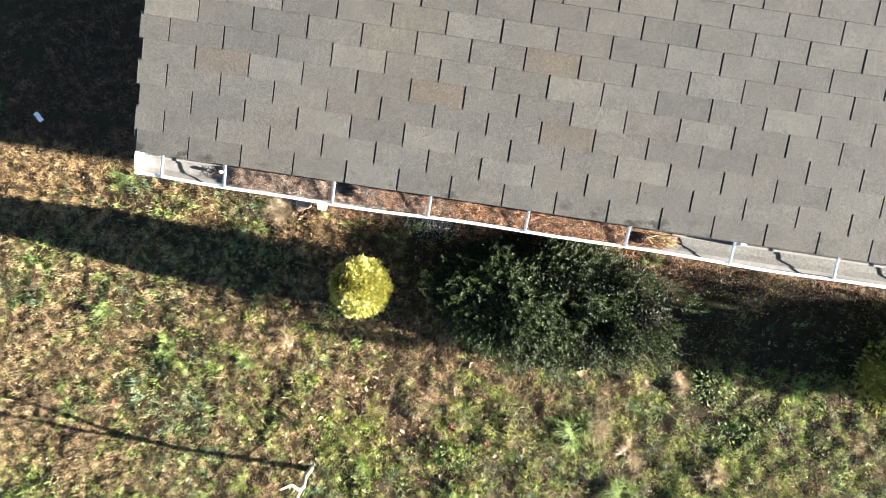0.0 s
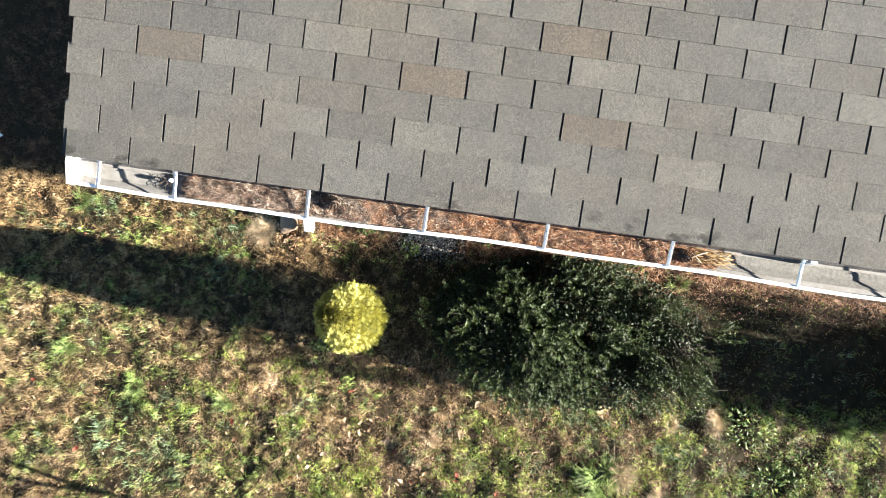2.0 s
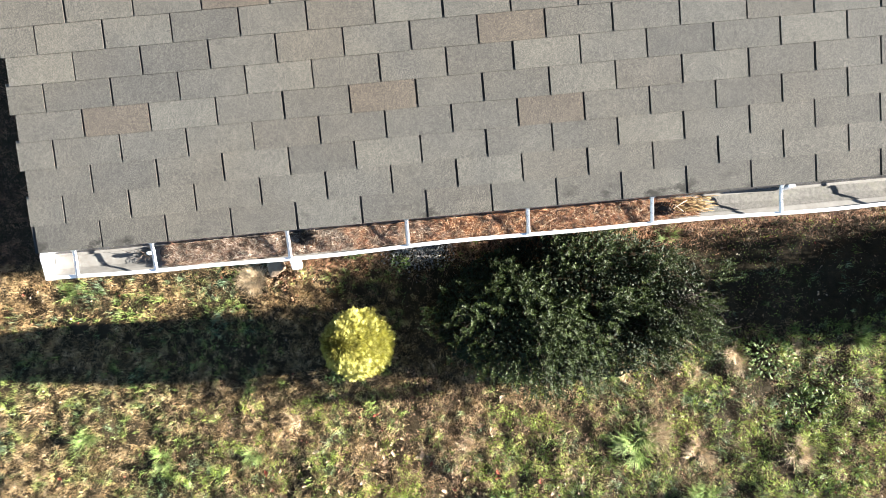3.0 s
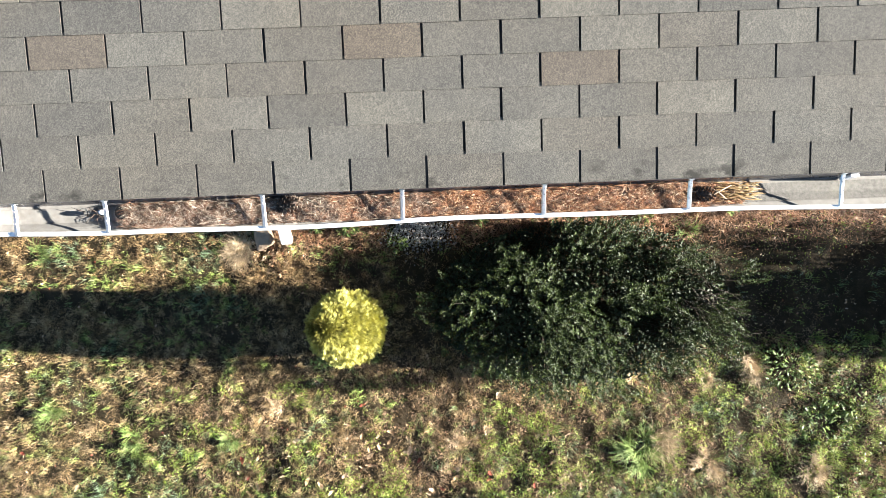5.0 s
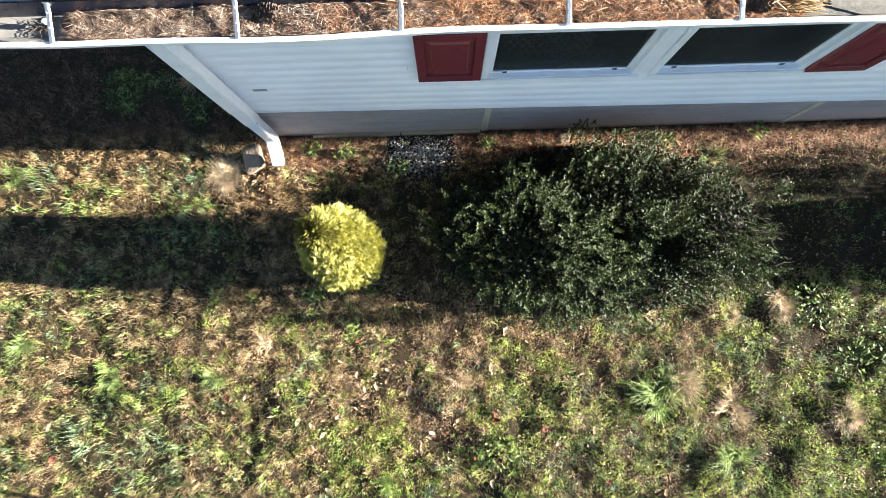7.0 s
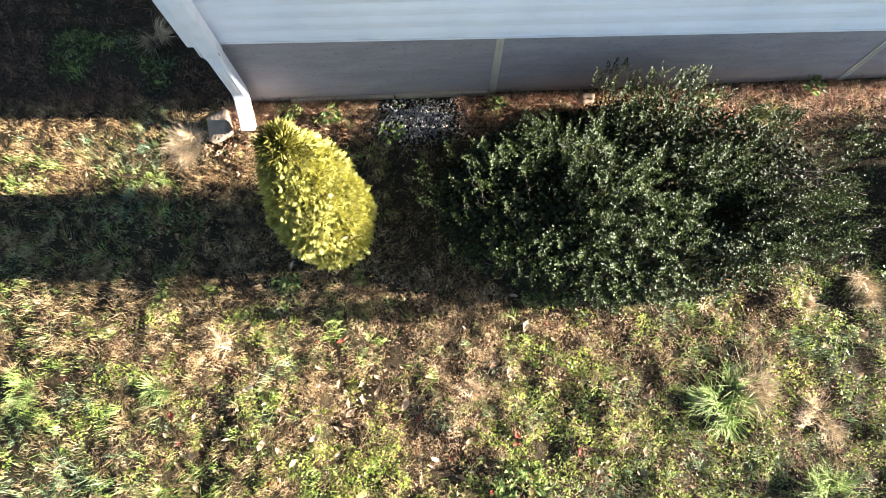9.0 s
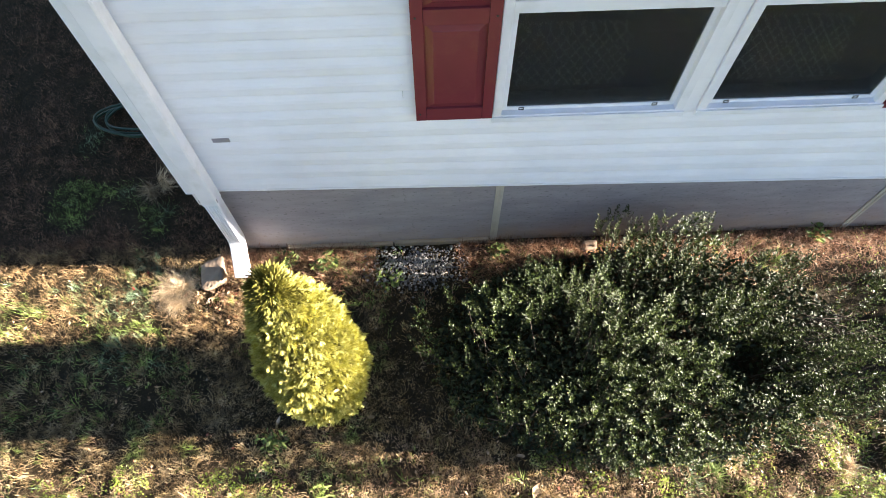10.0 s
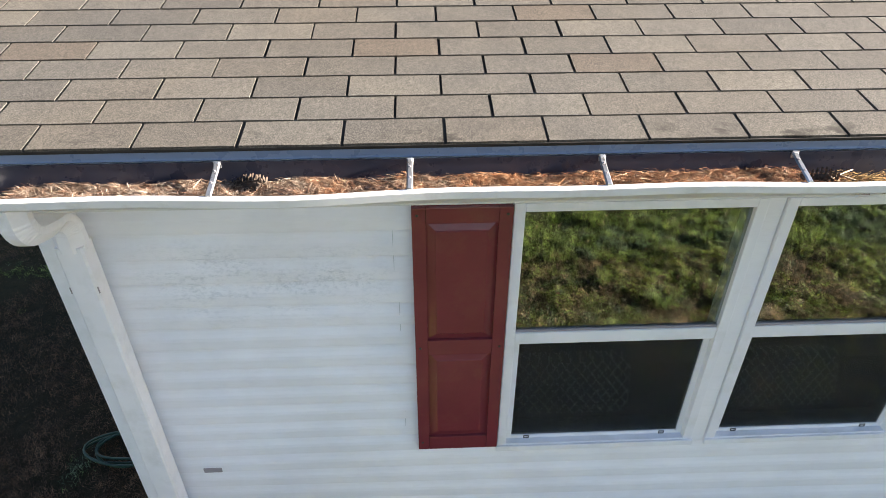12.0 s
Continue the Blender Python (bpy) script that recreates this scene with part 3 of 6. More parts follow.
def build_window(name, x0, x1):
    """A double-hung white vinyl window: fixed upper sash, set-back lower sash with a screen."""
    win = thing(name, label="white vinyl double-hung window reflecting the lawn", category="window", kind="structure")
    f, y0, y1 = 0.043, WALL_Y - 0.030, WALL_Y + 0.07
    bm = bmesh.new()
    box(bm, x0, x0 + f, y0, y1, WIN_Z0, WIN_Z1, 0.003)
    box(bm, x1 - f, x1, y0, y1, WIN_Z0, WIN_Z1, 0.003)
    box(bm, x0 + f, x1 - f, y0, y1, WIN_Z1 - 0.036, WIN_Z1, 0.003)
    box(bm, x0 + f, x1 - f, y0, y1, WIN_Z0, WIN_Z0 + 0.022, 0.003)
    part("window_frame", bm, M_VINYL_TRIM, win)
    sill = one_box(x0 - 0.006, x1 + 0.006, y0 - 0.012, y0 - 0.0005, WIN_Z0 - 0.018, WIN_Z0 + 0.014, 0.004)
    part("window_sill", sill, M_VINYL_TRIM, win)
    mid = 2.083
    bm = bmesh.new()
    box(bm, x0 + f, x1 - f, y0 + 0.006, y0 + 0.044, mid - 0.031, mid + 0.031, 0.004)
    part("meeting_rail", bm, M_VINYL_TRIM, win)
    a, b = x0 + f, x1 - f
    part("pane", one_box(a, b, y0 + 0.022, y0 + 0.026, mid + 0.031, WIN_Z1 - 0.036), M_GLASS, win, "clear glass reflecting the lawn").visible_shadow = False
    low = thing("lower_sash")
    low.parent = win
    s, ya = 0.028, y0 + 0.030
    bm = bmesh.new()
    box(bm, a, a + s, ya, ya + 0.03, WIN_Z0 + 0.024, mid - 0.0312, 0.003)
    box(bm, b - s, b, ya, ya + 0.03, WIN_Z0 + 0.024, mid - 0.0312, 0.003)
    box(bm, a + s, b - s, ya, ya + 0.03, WIN_Z0 + 0.024, WIN_Z0 + 0.046, 0.003)
    part("sash_frame", bm, M_VINYL_TRIM, low)
    part("pane", one_box(a + s, b - s, ya + 0.012, ya + 0.016, WIN_Z0 + 0.046, mid - 0.0312), M_GLASS, low).visible_shadow = False
    part("insect_screen", one_box(a + s, b - s, ya + 0.006, ya + 0.0065, WIN_Z0 + 0.046, mid - 0.0312), M_SCREEN, low, "dark insect screen")
    for x in (a + 0.10, b - 0.10):
        bm = bmesh.new()
        for p, q, lo, hi in ((x - 0.013, x - 0.010, 0.027, 0.045), (x + 0.010, x + 0.013, 0.027, 0.045), (x - 0.010, x + 0.010, 0.027, 0.030), (x - 0.010, x + 0.010, 0.042, 0.045)):
            box(bm, p, q, ya - 0.004, ya - 0.0005, WIN_Z0 + lo, WIN_Z0 + hi)
        part("latch", bm, M_SCREW, low, "small dark sash latch")
    part("glazing_bead", one_box(a, b, y0 + 0.012, y0 + 0.0215, mid + 0.0315, mid + 0.043, 0.002), M_PLATE, win, "grey-blue glazing bead")


for i, (x0, x1) in enumerate(WINDOWS):
    build_window("window_%d" % (i + 1), x0, x1)
tagged(new("trim", mesh_of("trim", one_box(WINDOWS[0][1] + 0.003, WINDOWS[1][0] - 0.003, WALL_Y - 0.018, WALL_Y - 0.0140, WIN_Z0 - 0.004, WIN_Z1, 0.002), M_SIDING)), "cream mullion strip between the windows", "trim", kind="structure")


def build_roof():
    roof = thing("roof", label="low-pitched roof of weathered grey-brown three-tab shingles", category="roof", kind="structure")
    x1, s1 = 15.5, 4.4
    bm = bmesh.new()
    rings = []
    for x in (RAKE_X + 0.012, x1):
        rings.append([roof_point(x, 0.012, -0.006), roof_point(x, s1, -0.006), roof_point(x, s1, -0.022), roof_point(x, 0.012, -0.022)])
    sweep(bm, rings)
    part("deck", bm, M_FELT, roof, "dark roofing felt")
    bm = bmesh.new()
    top = roof_point(0, s1, -0.01)
    sweep(bm, [[(x, top.y, top.z), (x, WALL_BACK + 0.4, EAVE_Z), (x, WALL_BACK + 0.4, EAVE_Z - 0.02), (x, top.y, top.z - 0.02)] for x in (RAKE_X, x1)])
    part("rear_slope", bm, M_SHINGLE_FAR, roof)
    bm = bmesh.new()
    for xr in (WALL_L + 0.002, WALL_R - 0.10):
        vs = [(xr, WALL_Y + 0.145, 3.05), (xr, WALL_BACK, 3.05), (xr, top.y, top.z - 0.03)]
        sweep(bm, [vs, [(x + 0.09, y, z) for x, y, z in vs]])
    part("gable", bm, M_SIDING, roof, "off-white gable end")
    # edge metal and soffit
    bm = bmesh.new()
    sweep(bm, [[(x, 0.042, 3.098), (x, 0.019, 3.089), (x, 0.014, 3.062), (x, 0.011, 3.056), (x, 0.013, 3.054), (x, 0.0165, 3.060), (x, 0.0215, 3.085), (x, 0.042, 3.094)] for x in (RAKE_X, 1.0, 4.0, x1)])
    part("drip_edge", bm, M_DRIP, roof, "blue-grey metal drip edge")
    part("fascia", one_box(RAKE_X + 0.01, x1, 0.0222, 0.034, 2.88, 3.075), M_FASCIA, roof, "white fascia board")
    part("soffit", one_box(RAKE_X + 0.012, x1, 0.0345, WALL_Y - 0.024, 2.88, 2.892), M_FASCIA, roof, "white soffit")
    bm = bmesh.new()
    sweep(bm, [[(x, a.y, a.z) for a in (roof_point(0, 0.03, -0.024), roof_point(0, s1, -0.024), roof_point(0, s1, -0.16), roof_point(0, 0.03, -0.16))] for x in (RAKE_X + 0.006, RAKE_X + 0.026)])
    part("rake_board", bm, M_FASCIA, roof)
    return roof


ROOF = build_roof()
# ---- gutter, downspout ----
def gutter_wave(x):
    """How the front lip bulges and dips along the run."""
    return 0.006 * math.sin(1.9 * x + 0.4) + 0.0035 * math.sin(5.3 * x + 1.0), 0.004 * math.sin(3.1 * x) + 0.0035 * math.sin(7.7 * x + 2.0)


STRAPS = [-1.697, -1.327, -0.679, -0.105, 0.477, 1.075, 1.697, 2.31, 2.92, 3.53, 4.14]
GUTTER_L, GUTTER_R = -1.856, 15.4


def build_gutter():
    gut = thing("gutter", label="white aluminium eave gutter with a dented front lip", category="gutter")
    def section(x):
        a, b = gutter_wave(x)
        if x < -1.3:
            a += 0.010 * min(1.0, (-1.3 - x) / 0.4)
        prof = [(0.0115, 3.046), (0.011, 2.942), (-0.010, 2.935), (-0.062, 2.935), (-0.070, 2.940), (-0.090, 2.958), (-0.116 + a, 2.970 + b), (-0.127 + a, 2.979 + b), (-0.131 + a, 3.004 + b), (-0.129 + a, 3.010 + b), (-0.114 + a, 3.010 + b), (-0.112 + a, 3.003 + b)]
        back = [((y - 0.0022 if y > 0 else y * 0.975 - 0.002), z + 0.0022) for y, z in prof[1:9]]
        ring = prof + [(-0.1135 + a, 3.0025 + b), (-0.1155 + a, 3.0065 + b)] + back[::-1] + [(0.0092, 3.046)]
        return [(x, y, z) for y, z in ring]
    xs = [GUTTER_L]
    while xs[-1] < 4.6:
        xs.append(xs[-1] + 0.06)
    bm = bmesh.new()
    sweep(bm, [section(x) for x in xs + [6.5, 11.0, GUTTER_R]])
    bm.faces.ensure_lookup_table()
    around = len(section(0.0))
    for i, f in enumerate(bm.faces):
        f.material_index = 1 if len(f.verts) == 4 and 13 <= i % around <= 21 else 0
    trough = part("trough", bm, M_GUTTER_IN, gut)
    trough.data.materials.append(M_SILT)
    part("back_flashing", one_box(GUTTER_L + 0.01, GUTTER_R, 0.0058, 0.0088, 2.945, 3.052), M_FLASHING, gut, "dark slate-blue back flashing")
    bm = bmesh.new()
    ring = [(p[1], p[2]) for p in section(GUTTER_L)[:9]]
    ring = [(y, z) for y, z in ring] + [(-0.02, 3.046)]
    sweep(bm, [[(GUTTER_L - 0.004, y, z) for y, z in ring], [(GUTTER_L + 0.003, y, z) for y, z in ring]])
    box(bm, GUTTER_L - 0.004, GUTTER_L + 0.02, -0.124, -0.108, 2.97, 3.013, 0.003)
    part("end_cap", bm, M_METAL_WHITE, gut, "white gutter end cap")
    for x in STRAPS:
        a, b = gutter_wave(x)
        lean = 0.004 * math.sin(9 * x)
        bm = bmesh.new()
        y0, y1 = 0.004, -0.122 + a
        line = [(y0, 3.052), (y0 - 0.006, 3.046), (y0 - 0.03, 3.036), (y1 + 0.012, 3.016 + b), (y1, 3.012 + b)]
        rings = []
        for k, (y, z) in enumerate(line):
            h = 0.0095
            dx = lean * k / 4
            rings.append([(x - h + dx, y, z), (x - h * 0.6 + dx, y, z + 0.005), (x + h * 0.6 + dx, y, z + 0.005), (x + h + dx, y, z), (x + h * 0.6 + dx, y, z - 0.001), (x - h * 0.6 + dx, y, z - 0.001)])
        sweep(bm, rings)
        strap = part("strap", bm, M_STRAP, gut, "galvanised hanger strap")
        bm = bmesh.new()
        box(bm, x - 0.011, x + 0.011, 0.0005, 0.0054, 3.034, 3.056, 0.001)
        part("bracket", bm, M_STRAP, strap)
        for fy in (0.25, 0.62):
            bm = bmesh.new()
            yy = y0 + (y1 - y0) * fy
            zz = 3.046 + (3.014 + b - 3.046) * fy
            bmesh.ops.create_cone(bm, cap_ends=True, segments=8, radius1=0.003, radius2=0.003, depth=0.003, matrix=Matrix.Translation((x + lean * fy, yy, zz + 0.005)))
            part("rivet", bm, M_PLATE, strap)
    # cracked joint sealant beside one strap
    bm = bmesh.new()
    box(bm, 1.738, 1.775, -0.008, 0.0056, 2.95, 3.03, 0.004)
    part("seam_patch", bm, M_METAL_WHITE, gut)
    bm = bmesh.new()
    bmesh.ops.create_cone(bm, cap_ends=True, segments=16, radius1=0.026, radius2=0.030, depth=0.04, matrix=Matrix.Translation((-1.288, -0.036, 2.960)))
    part("outlet_strainer", bm, M_RUBBER, gut, "black plastic outlet strainer")
    bm = bmesh.new()
    bmesh.ops.create_icosphere(bm, subdivisions=2, radius=0.012, matrix=pose(-1.365, -0.035, 2.99) @ Matrix.Diagonal((1.2, 0.9, 1.3, 1)))
    part("sealant_lump", bm, M_METAL_WHITE, gut, "white lump of sealant")
    return gut


build_gutter()


def pipe_rings(line, w, d, ribs=0.0, round_by=0.008):
    """Rounded oblong rings along a line in the plane of constant x."""
    rings = []
    n = len(line)
    for i, (x, y, z) in enumerate(line):
        a, b = line[max(i - 1, 0)], line[min(i + 1, n - 1)]
        t = Vector((b[0] - a[0], b[1] - a[1], b[2] - a[2])).normalized()
        u = Vector((1, 0, 0))
        v = t.cross(u).normalized()
        k = 1.0 - (2.0 * ribs if i % 3 == 2 and 1 < i < n - 2 else 0.0)
        hw, hd, c = w / 2 * k, d / 2 * k, round_by
        pts = []
        for sx, sy in ((1, 1), (-1, 1), (-1, -1), (1, -1)):
            first = ((hw - c) * sx, hd * sy), (hw * sx, (hd - c) * sy)
            pts += [first[0], first[1]] if sx * sy < 0 else [first[1], first[0]]
        rings.append([tuple(Vector((x, y, z)) + u * p + v * q) for p, q in pts])
    return rings


def build_downspout():
    sp = thing("downspout", at=(0, 0, 0), label="white ribbed aluminium downspout at the house corner", category="downspout")
    X, W, D = -1.318, 0.100, 0.076
    # upper offset: outlet, two crimped bellows, back to the wall
    bm = bmesh.new()
    line = [(X, -0.022, 2.938), (X, -0.022, 2.905)]
    for k in range(25):
        t = 1.30 * k / 24
        line.append((X, 0.042 - 0.064 * math.cos(t), 2.880 - 0.064 * math.sin(t)))
    line += [(X, 0.066, 2.806), (X, 0.100, 2.797)]
    for k in range(31):
        t = 0.27 + 1.30 * k / 30
        line.append((X, 0.113 + 0.093 * math.sin(t), 2.702 + 0.093 * math.cos(t)))
    line += [(X, 0.206, 2.68), (X, 0.206, 2.63)]
    sweep(bm, pipe_rings(line, W + 0.012, D + 0.022, 0.012, 0.036))
    part("upper_elbow", bm, M_METAL_WHITE, sp, "white crimped elbow")
    bm = bmesh.new()
    sweep(bm, pipe_rings([(X, 0.206, 2.65), (X, 0.206, 2.0), (X, 0.206, 1.2), (X, 0.206, 0.79)], W, D + 0.006))
    part("pipe", bm, M_METAL_WHITE, sp)
    bm = bmesh.new()
    line = [(X, 0.206, 0.83), (X, 0.206, 0.66), (X, 0.206, 0.34)]
    for k in range(9):
        t = k / 8
        line.append((X, 0.204 - 0.055 * t * t, 0.33 - 0.10 * t))
    line += [(X, 0.095, 0.165), (X, 0.040, 0.105)]
    sweep(bm, pipe_rings(line, W - 0.008, D - 0.002, 0.010))
    for k in (-0.032, -0.016, 0.0, 0.016, 0.032):
        tube(bm, [(X + k, 0.169, 0.785), (X + k, 0.169, 0.34)], 0.004, 5)
    part("kick_out", bm, M_METAL_WHITE, sp, "white ribbed kick-out elbow")
    for z in (2.465, 0.84):
        bm = bmesh.new()
        box(bm, X + W / 2 - 0.001, X + W / 2 + 0.0015, 0.168, 0.173, z - 0.016, z + 0.012)
        part("clip", bm, M_PLATE, sp)
        bm = bmesh.new()
        box(bm, X - W / 2 - 0.0015, X - W / 2 + 0.001, 0.168, 0.173, z - 0.016, z + 0.012)
        part("clip", bm, M_PLATE, sp)


build_downspout()


def build_shutter(x0, x1, z0, z1):
    sh = thing("shutter", label="dark red moulded shutter with two raised panels", category="shutter", group="window shutters")
    y1, y0 = WALL_Y - 0.0142, WALL_Y - 0.044
    bm = box(bmesh.new(), x0, x1, y0 + 0.016, y1, z0, z1, 0.003)
    part("back_panel", bm, M_SHUTTER, sh)
    s = 0.052
    zm = z0 + (z1 - z0) * 0.49
    bm = bmesh.new()
    for a, b, c, d in ((x0, x0 + s, z0, z1), (x1 - s, x1, z0, z1), (x0 + s, x1 - s, z0, z0 + 0.085), (x0 + s, x1 - s, z1 - 0.065, z1), (x0 + s, x1 - s, zm - 0.04, zm + 0.04)):
        box(bm, a, b, y0, y0 + 0.0168, c, d, 0.003)
    part("stile_frame", bm, M_SHUTTER, sh)
    for c, d in ((z0 + 0.085, zm - 0.04), (zm + 0.04, z1 - 0.065)):
        a, b = x0 + s, x1 - s
        bm = bmesh.new()
        steps = [(0.0, y0 + 0.0150), (0.005, y0 + 0.0142), (0.010, y0 + 0.0130), (0.034, y0 + 0.0042), (0.037, y0 + 0.0018), (0.041, y0 + 0.0010)]
        rings = [[(a + i, y, c + i), (b - i, y, c + i), (b - i, y, d - i), (a + i, y, d - i)] for i, y in steps]
        sweep(bm, rings)
        part("raised_panel", bm, M_SHUTTER, sh)
    for x, z in ((x0 + 0.02, z1 - 0.03), (x1 - 0.02, z1 - 0.03), (x1 - 0.02, zm), (x0 + 0.02, zm), (x0 + 0.02, z0 + 0.05)):
        bm = bmesh.new()
        bmesh.ops.create_cone(bm, cap_ends=True, segments=10, radius1=0.006, radius2=0.005, depth=0.004, matrix=pose(x, y0 - 0.001, z, 90, 0, 0))
        part("screw_plug", bm, M_SCREW, sh, "dark screw plug")
    return sh


build_shutter(-0.112, 0.2605, 1.412, 2.742)
build_shutter(2.2215, 2.594, 1.385, 2.742)
bm = bmesh.new()
box(bm, -1.160, -1.072, WALL_Y - 0.021, WALL_Y - 0.0085, 1.262, 1.292, 0.002)
ob = new("name_plate", mesh_of("name_plate", bm, M_PLATE))
tagged(ob, "small blank grey plate fixed on the siding", "plate")


def build_room():
    seat = thing("sofa", at=(1.3, 1.0, 0.80), label="dim sofa behind the windows with a patterned back", category="sofa")
    part("base", one_box(-1.15, 1.15, -0.35, 0.45, 0.0, 0.42, 0.03), M_ROOM, seat)
    part("backrest", one_box(-1.15, 1.15, -0.42, -0.20, 0.42, 0.80, 0.05), M_ROOM, seat)
    for x in (0.66, 1.72):
        bm = bmesh.new()
        bmesh.ops.create_cube(bm, size=1, matrix=pose(x, 0.50, 1.56, -20, 0, 0) @ Matrix.Diagonal((0.58, 0.12, 0.30, 1)))
        bmesh.ops.subdivide_edges(bm, edges=bm.edges[:], cuts=3, use_grid_fill=True)
        bmesh.ops.smooth_vert(bm, verts=bm.verts[:], factor=0.5, use_axis_x=True, use_axis_y=True, use_axis_z=True)
        for f in bm.faces:
            f.smooth = True
        ob = new("cushion", mesh_of("cushion", bm, M_CUSHION))
        tagged(ob, "grey and white lattice patterned cushion on the sofa", "cushion", group="cushions on the sofa")


build_room()
# ---- planting ----
def blades(roots, heading, length, width, lean, curl):
    """Bent tapering blades: three triangles each."""
    n = len(roots)
    d = np.stack([np.cos(heading), np.sin(heading), np.zeros(n)], -1)
    s = np.stack([-np.sin(heading), np.cos(heading), np.zeros(n)], -1)
    up = np.array([0.0, 0.0, 1.0])
    mid = roots + d * (length * 0.5 * np.sin(lean))[:, None] + up * (length * 0.5 * np.cos(lean))[:, None]
    lean2 = np.clip(lean + curl, 0, 1.75)
    tip = mid + d * (length * 0.5 * np.sin(lean2))[:, None] + up * (length * 0.5 * np.cos(lean2))[:, None]
    tip[:, 2] = np.maximum(tip[:, 2], roots[:, 2] + 0.002)
    w = s * (width / 2)[:, None]
    v = np.stack([roots - w, roots + w, mid - w * 0.85, mid + w * 0.85, tip], 1).reshape(-1, 3)
    k = (np.arange(n) * 5)[:, None]
    t = np.concatenate([k + np.array([[0, 1, 3]]), k + np.array([[0, 3, 2]]), k + np.array([[2, 3, 4]])], 1).reshape(-1, 3)
    return v, t


def lawn_spots(n, seed):
    r = np.random.default_rng(seed)
    x = r.uniform(-5.3, 5.6, n)
    y = r.uniform(-4.9, 4.6, n)
    keep = ((y < 2.9) | (x > -3.8)) & ((y < 0.27) | (x < -1.5)) & (np.hypot((x - 1.28) / 1.22, (y + 0.52) / 0.60) > 0.92 + 0.16 * r.random(n)) & (np.hypot((x - 5.55) / 1.0, (y + 0.62) / 0.5) > 0.95)
    x, y = x[keep], y[keep]
    near = np.clip(1.25 - 0.16 * np.maximum(0, np.hypot(x * 0.75, y + 1.0) - 2.6), 0.30, 1.0)
    # grass thinned where the shrubs' shadow falls, so dark soil deepens that shade
    shade_strip = np.clip((x + 0.45) / 0.15, 0, 1) * np.clip((4.9 - x) / 0.3, 0, 1) * np.clip((y + 1.0) / 0.12, 0, 1)
    yard = np.clip((-1.4 - x) / 0.2, 0, 1) * np.clip((y - 0.2) / 0.2, 0, 1)
    for hx, hy, hr in ((2.97, -1.18, 0.20), (2.60, -1.69, 0.15), (1.23, -1.68, 0.12), (3.38, -1.75, 0.14), (2.95, -1.50, 0.13), (0.55, -2.15, 0.10), (3.05, -2.25, 0.14), (-0.35, -1.55, 0.10)):
        near = near * np.clip((np.hypot(x - hx, y - hy) / hr - 0.45) / 0.6, 0.08, 1)
    near = near * np.clip((value_noise(x, y, 7.0, 88) - 0.05) / 0.22, 0.45, 1)
    near = near * (1 - (0.72 + 0.18 * (x > 2.0)) * shade_strip) * (1 - 0.45 * yard)
    keep = (r.random(len(x)) < near) & ((x > -1.5) | (y < 0.32))
    return x[keep], y[keep], r


def green_share(x, y):
    """Where the lawn is green rather than straw: patches, greener towards +x and away from the wall."""
    f = 0.45 * value_noise(x, y, 1.5, 11) + 0.33 * value_noise(x, y, 4.5, 12) + 0.22 * value_noise(x, y, 10.0, 13)
    g = (f - 0.47) * 3.2 + 0.42 + 0.045 * x - 0.02 * (y + 1.5)
    g = g + 0.9 * np.clip((-3.1 - y) / 0.4, 0, 1) - 0.28 * np.clip((y + 1.25) / 0.2, 0, 1) * np.clip((-0.25 - y) / 0.1, 0, 1) * (x < 0.3) - (0.34 - 0.22 * (x < -1.95)) * np.clip((y + 0.45) / 0.3, 0, 1) * (x < 3) + 0.45 * np.clip((-2.3 - y) / 0.8, 0, 1) * np.clip((x + 1.2) / 0.8, 0, 1) - 0.55 * ((y > 0.12) & (x < -1.4))
    return np.clip(g, 0, 1)


def slips(roots, heading, length, width, lean):
    """Straight dead blades: one slim triangle each."""
    n = len(roots)
    d = np.stack([np.cos(heading) * np.sin(lean), np.sin(heading) * np.sin(lean), np.cos(lean)], -1)
    s = np.stack([-np.sin(heading), np.cos(heading), np.zeros(n)], -1) * (width / 2)[:, None]
    v = np.stack([roots - s, roots + s, roots + d * length[:, None]], 1).reshape(-1, 3)
    return v, np.arange(3 * n).reshape(-1, 3)


def clumps(x, y, r, per, spread):
    """Blades gathered in small clumps that share a heading and a vigour."""
    n = len(x)
    rep = np.repeat(np.arange(n), per)
    head, vigour = r.uniform(0, 6.283, n), r.uniform(0.55, 1.25, n) * (0.65 + 0.7 * value_noise(x, y, 6.0, 77))
    m = len(rep)
    px, py = x[rep] + r.normal(0, spread, m), y[rep] + r.normal(0, spread, m)
    inside = (py < 0.268) | (px < -1.46)
    rep, px, py = rep[inside], px[inside], py[inside]
    return px, py, head[rep] + r.normal(0, 0.75, len(rep)), vigour[rep], rep


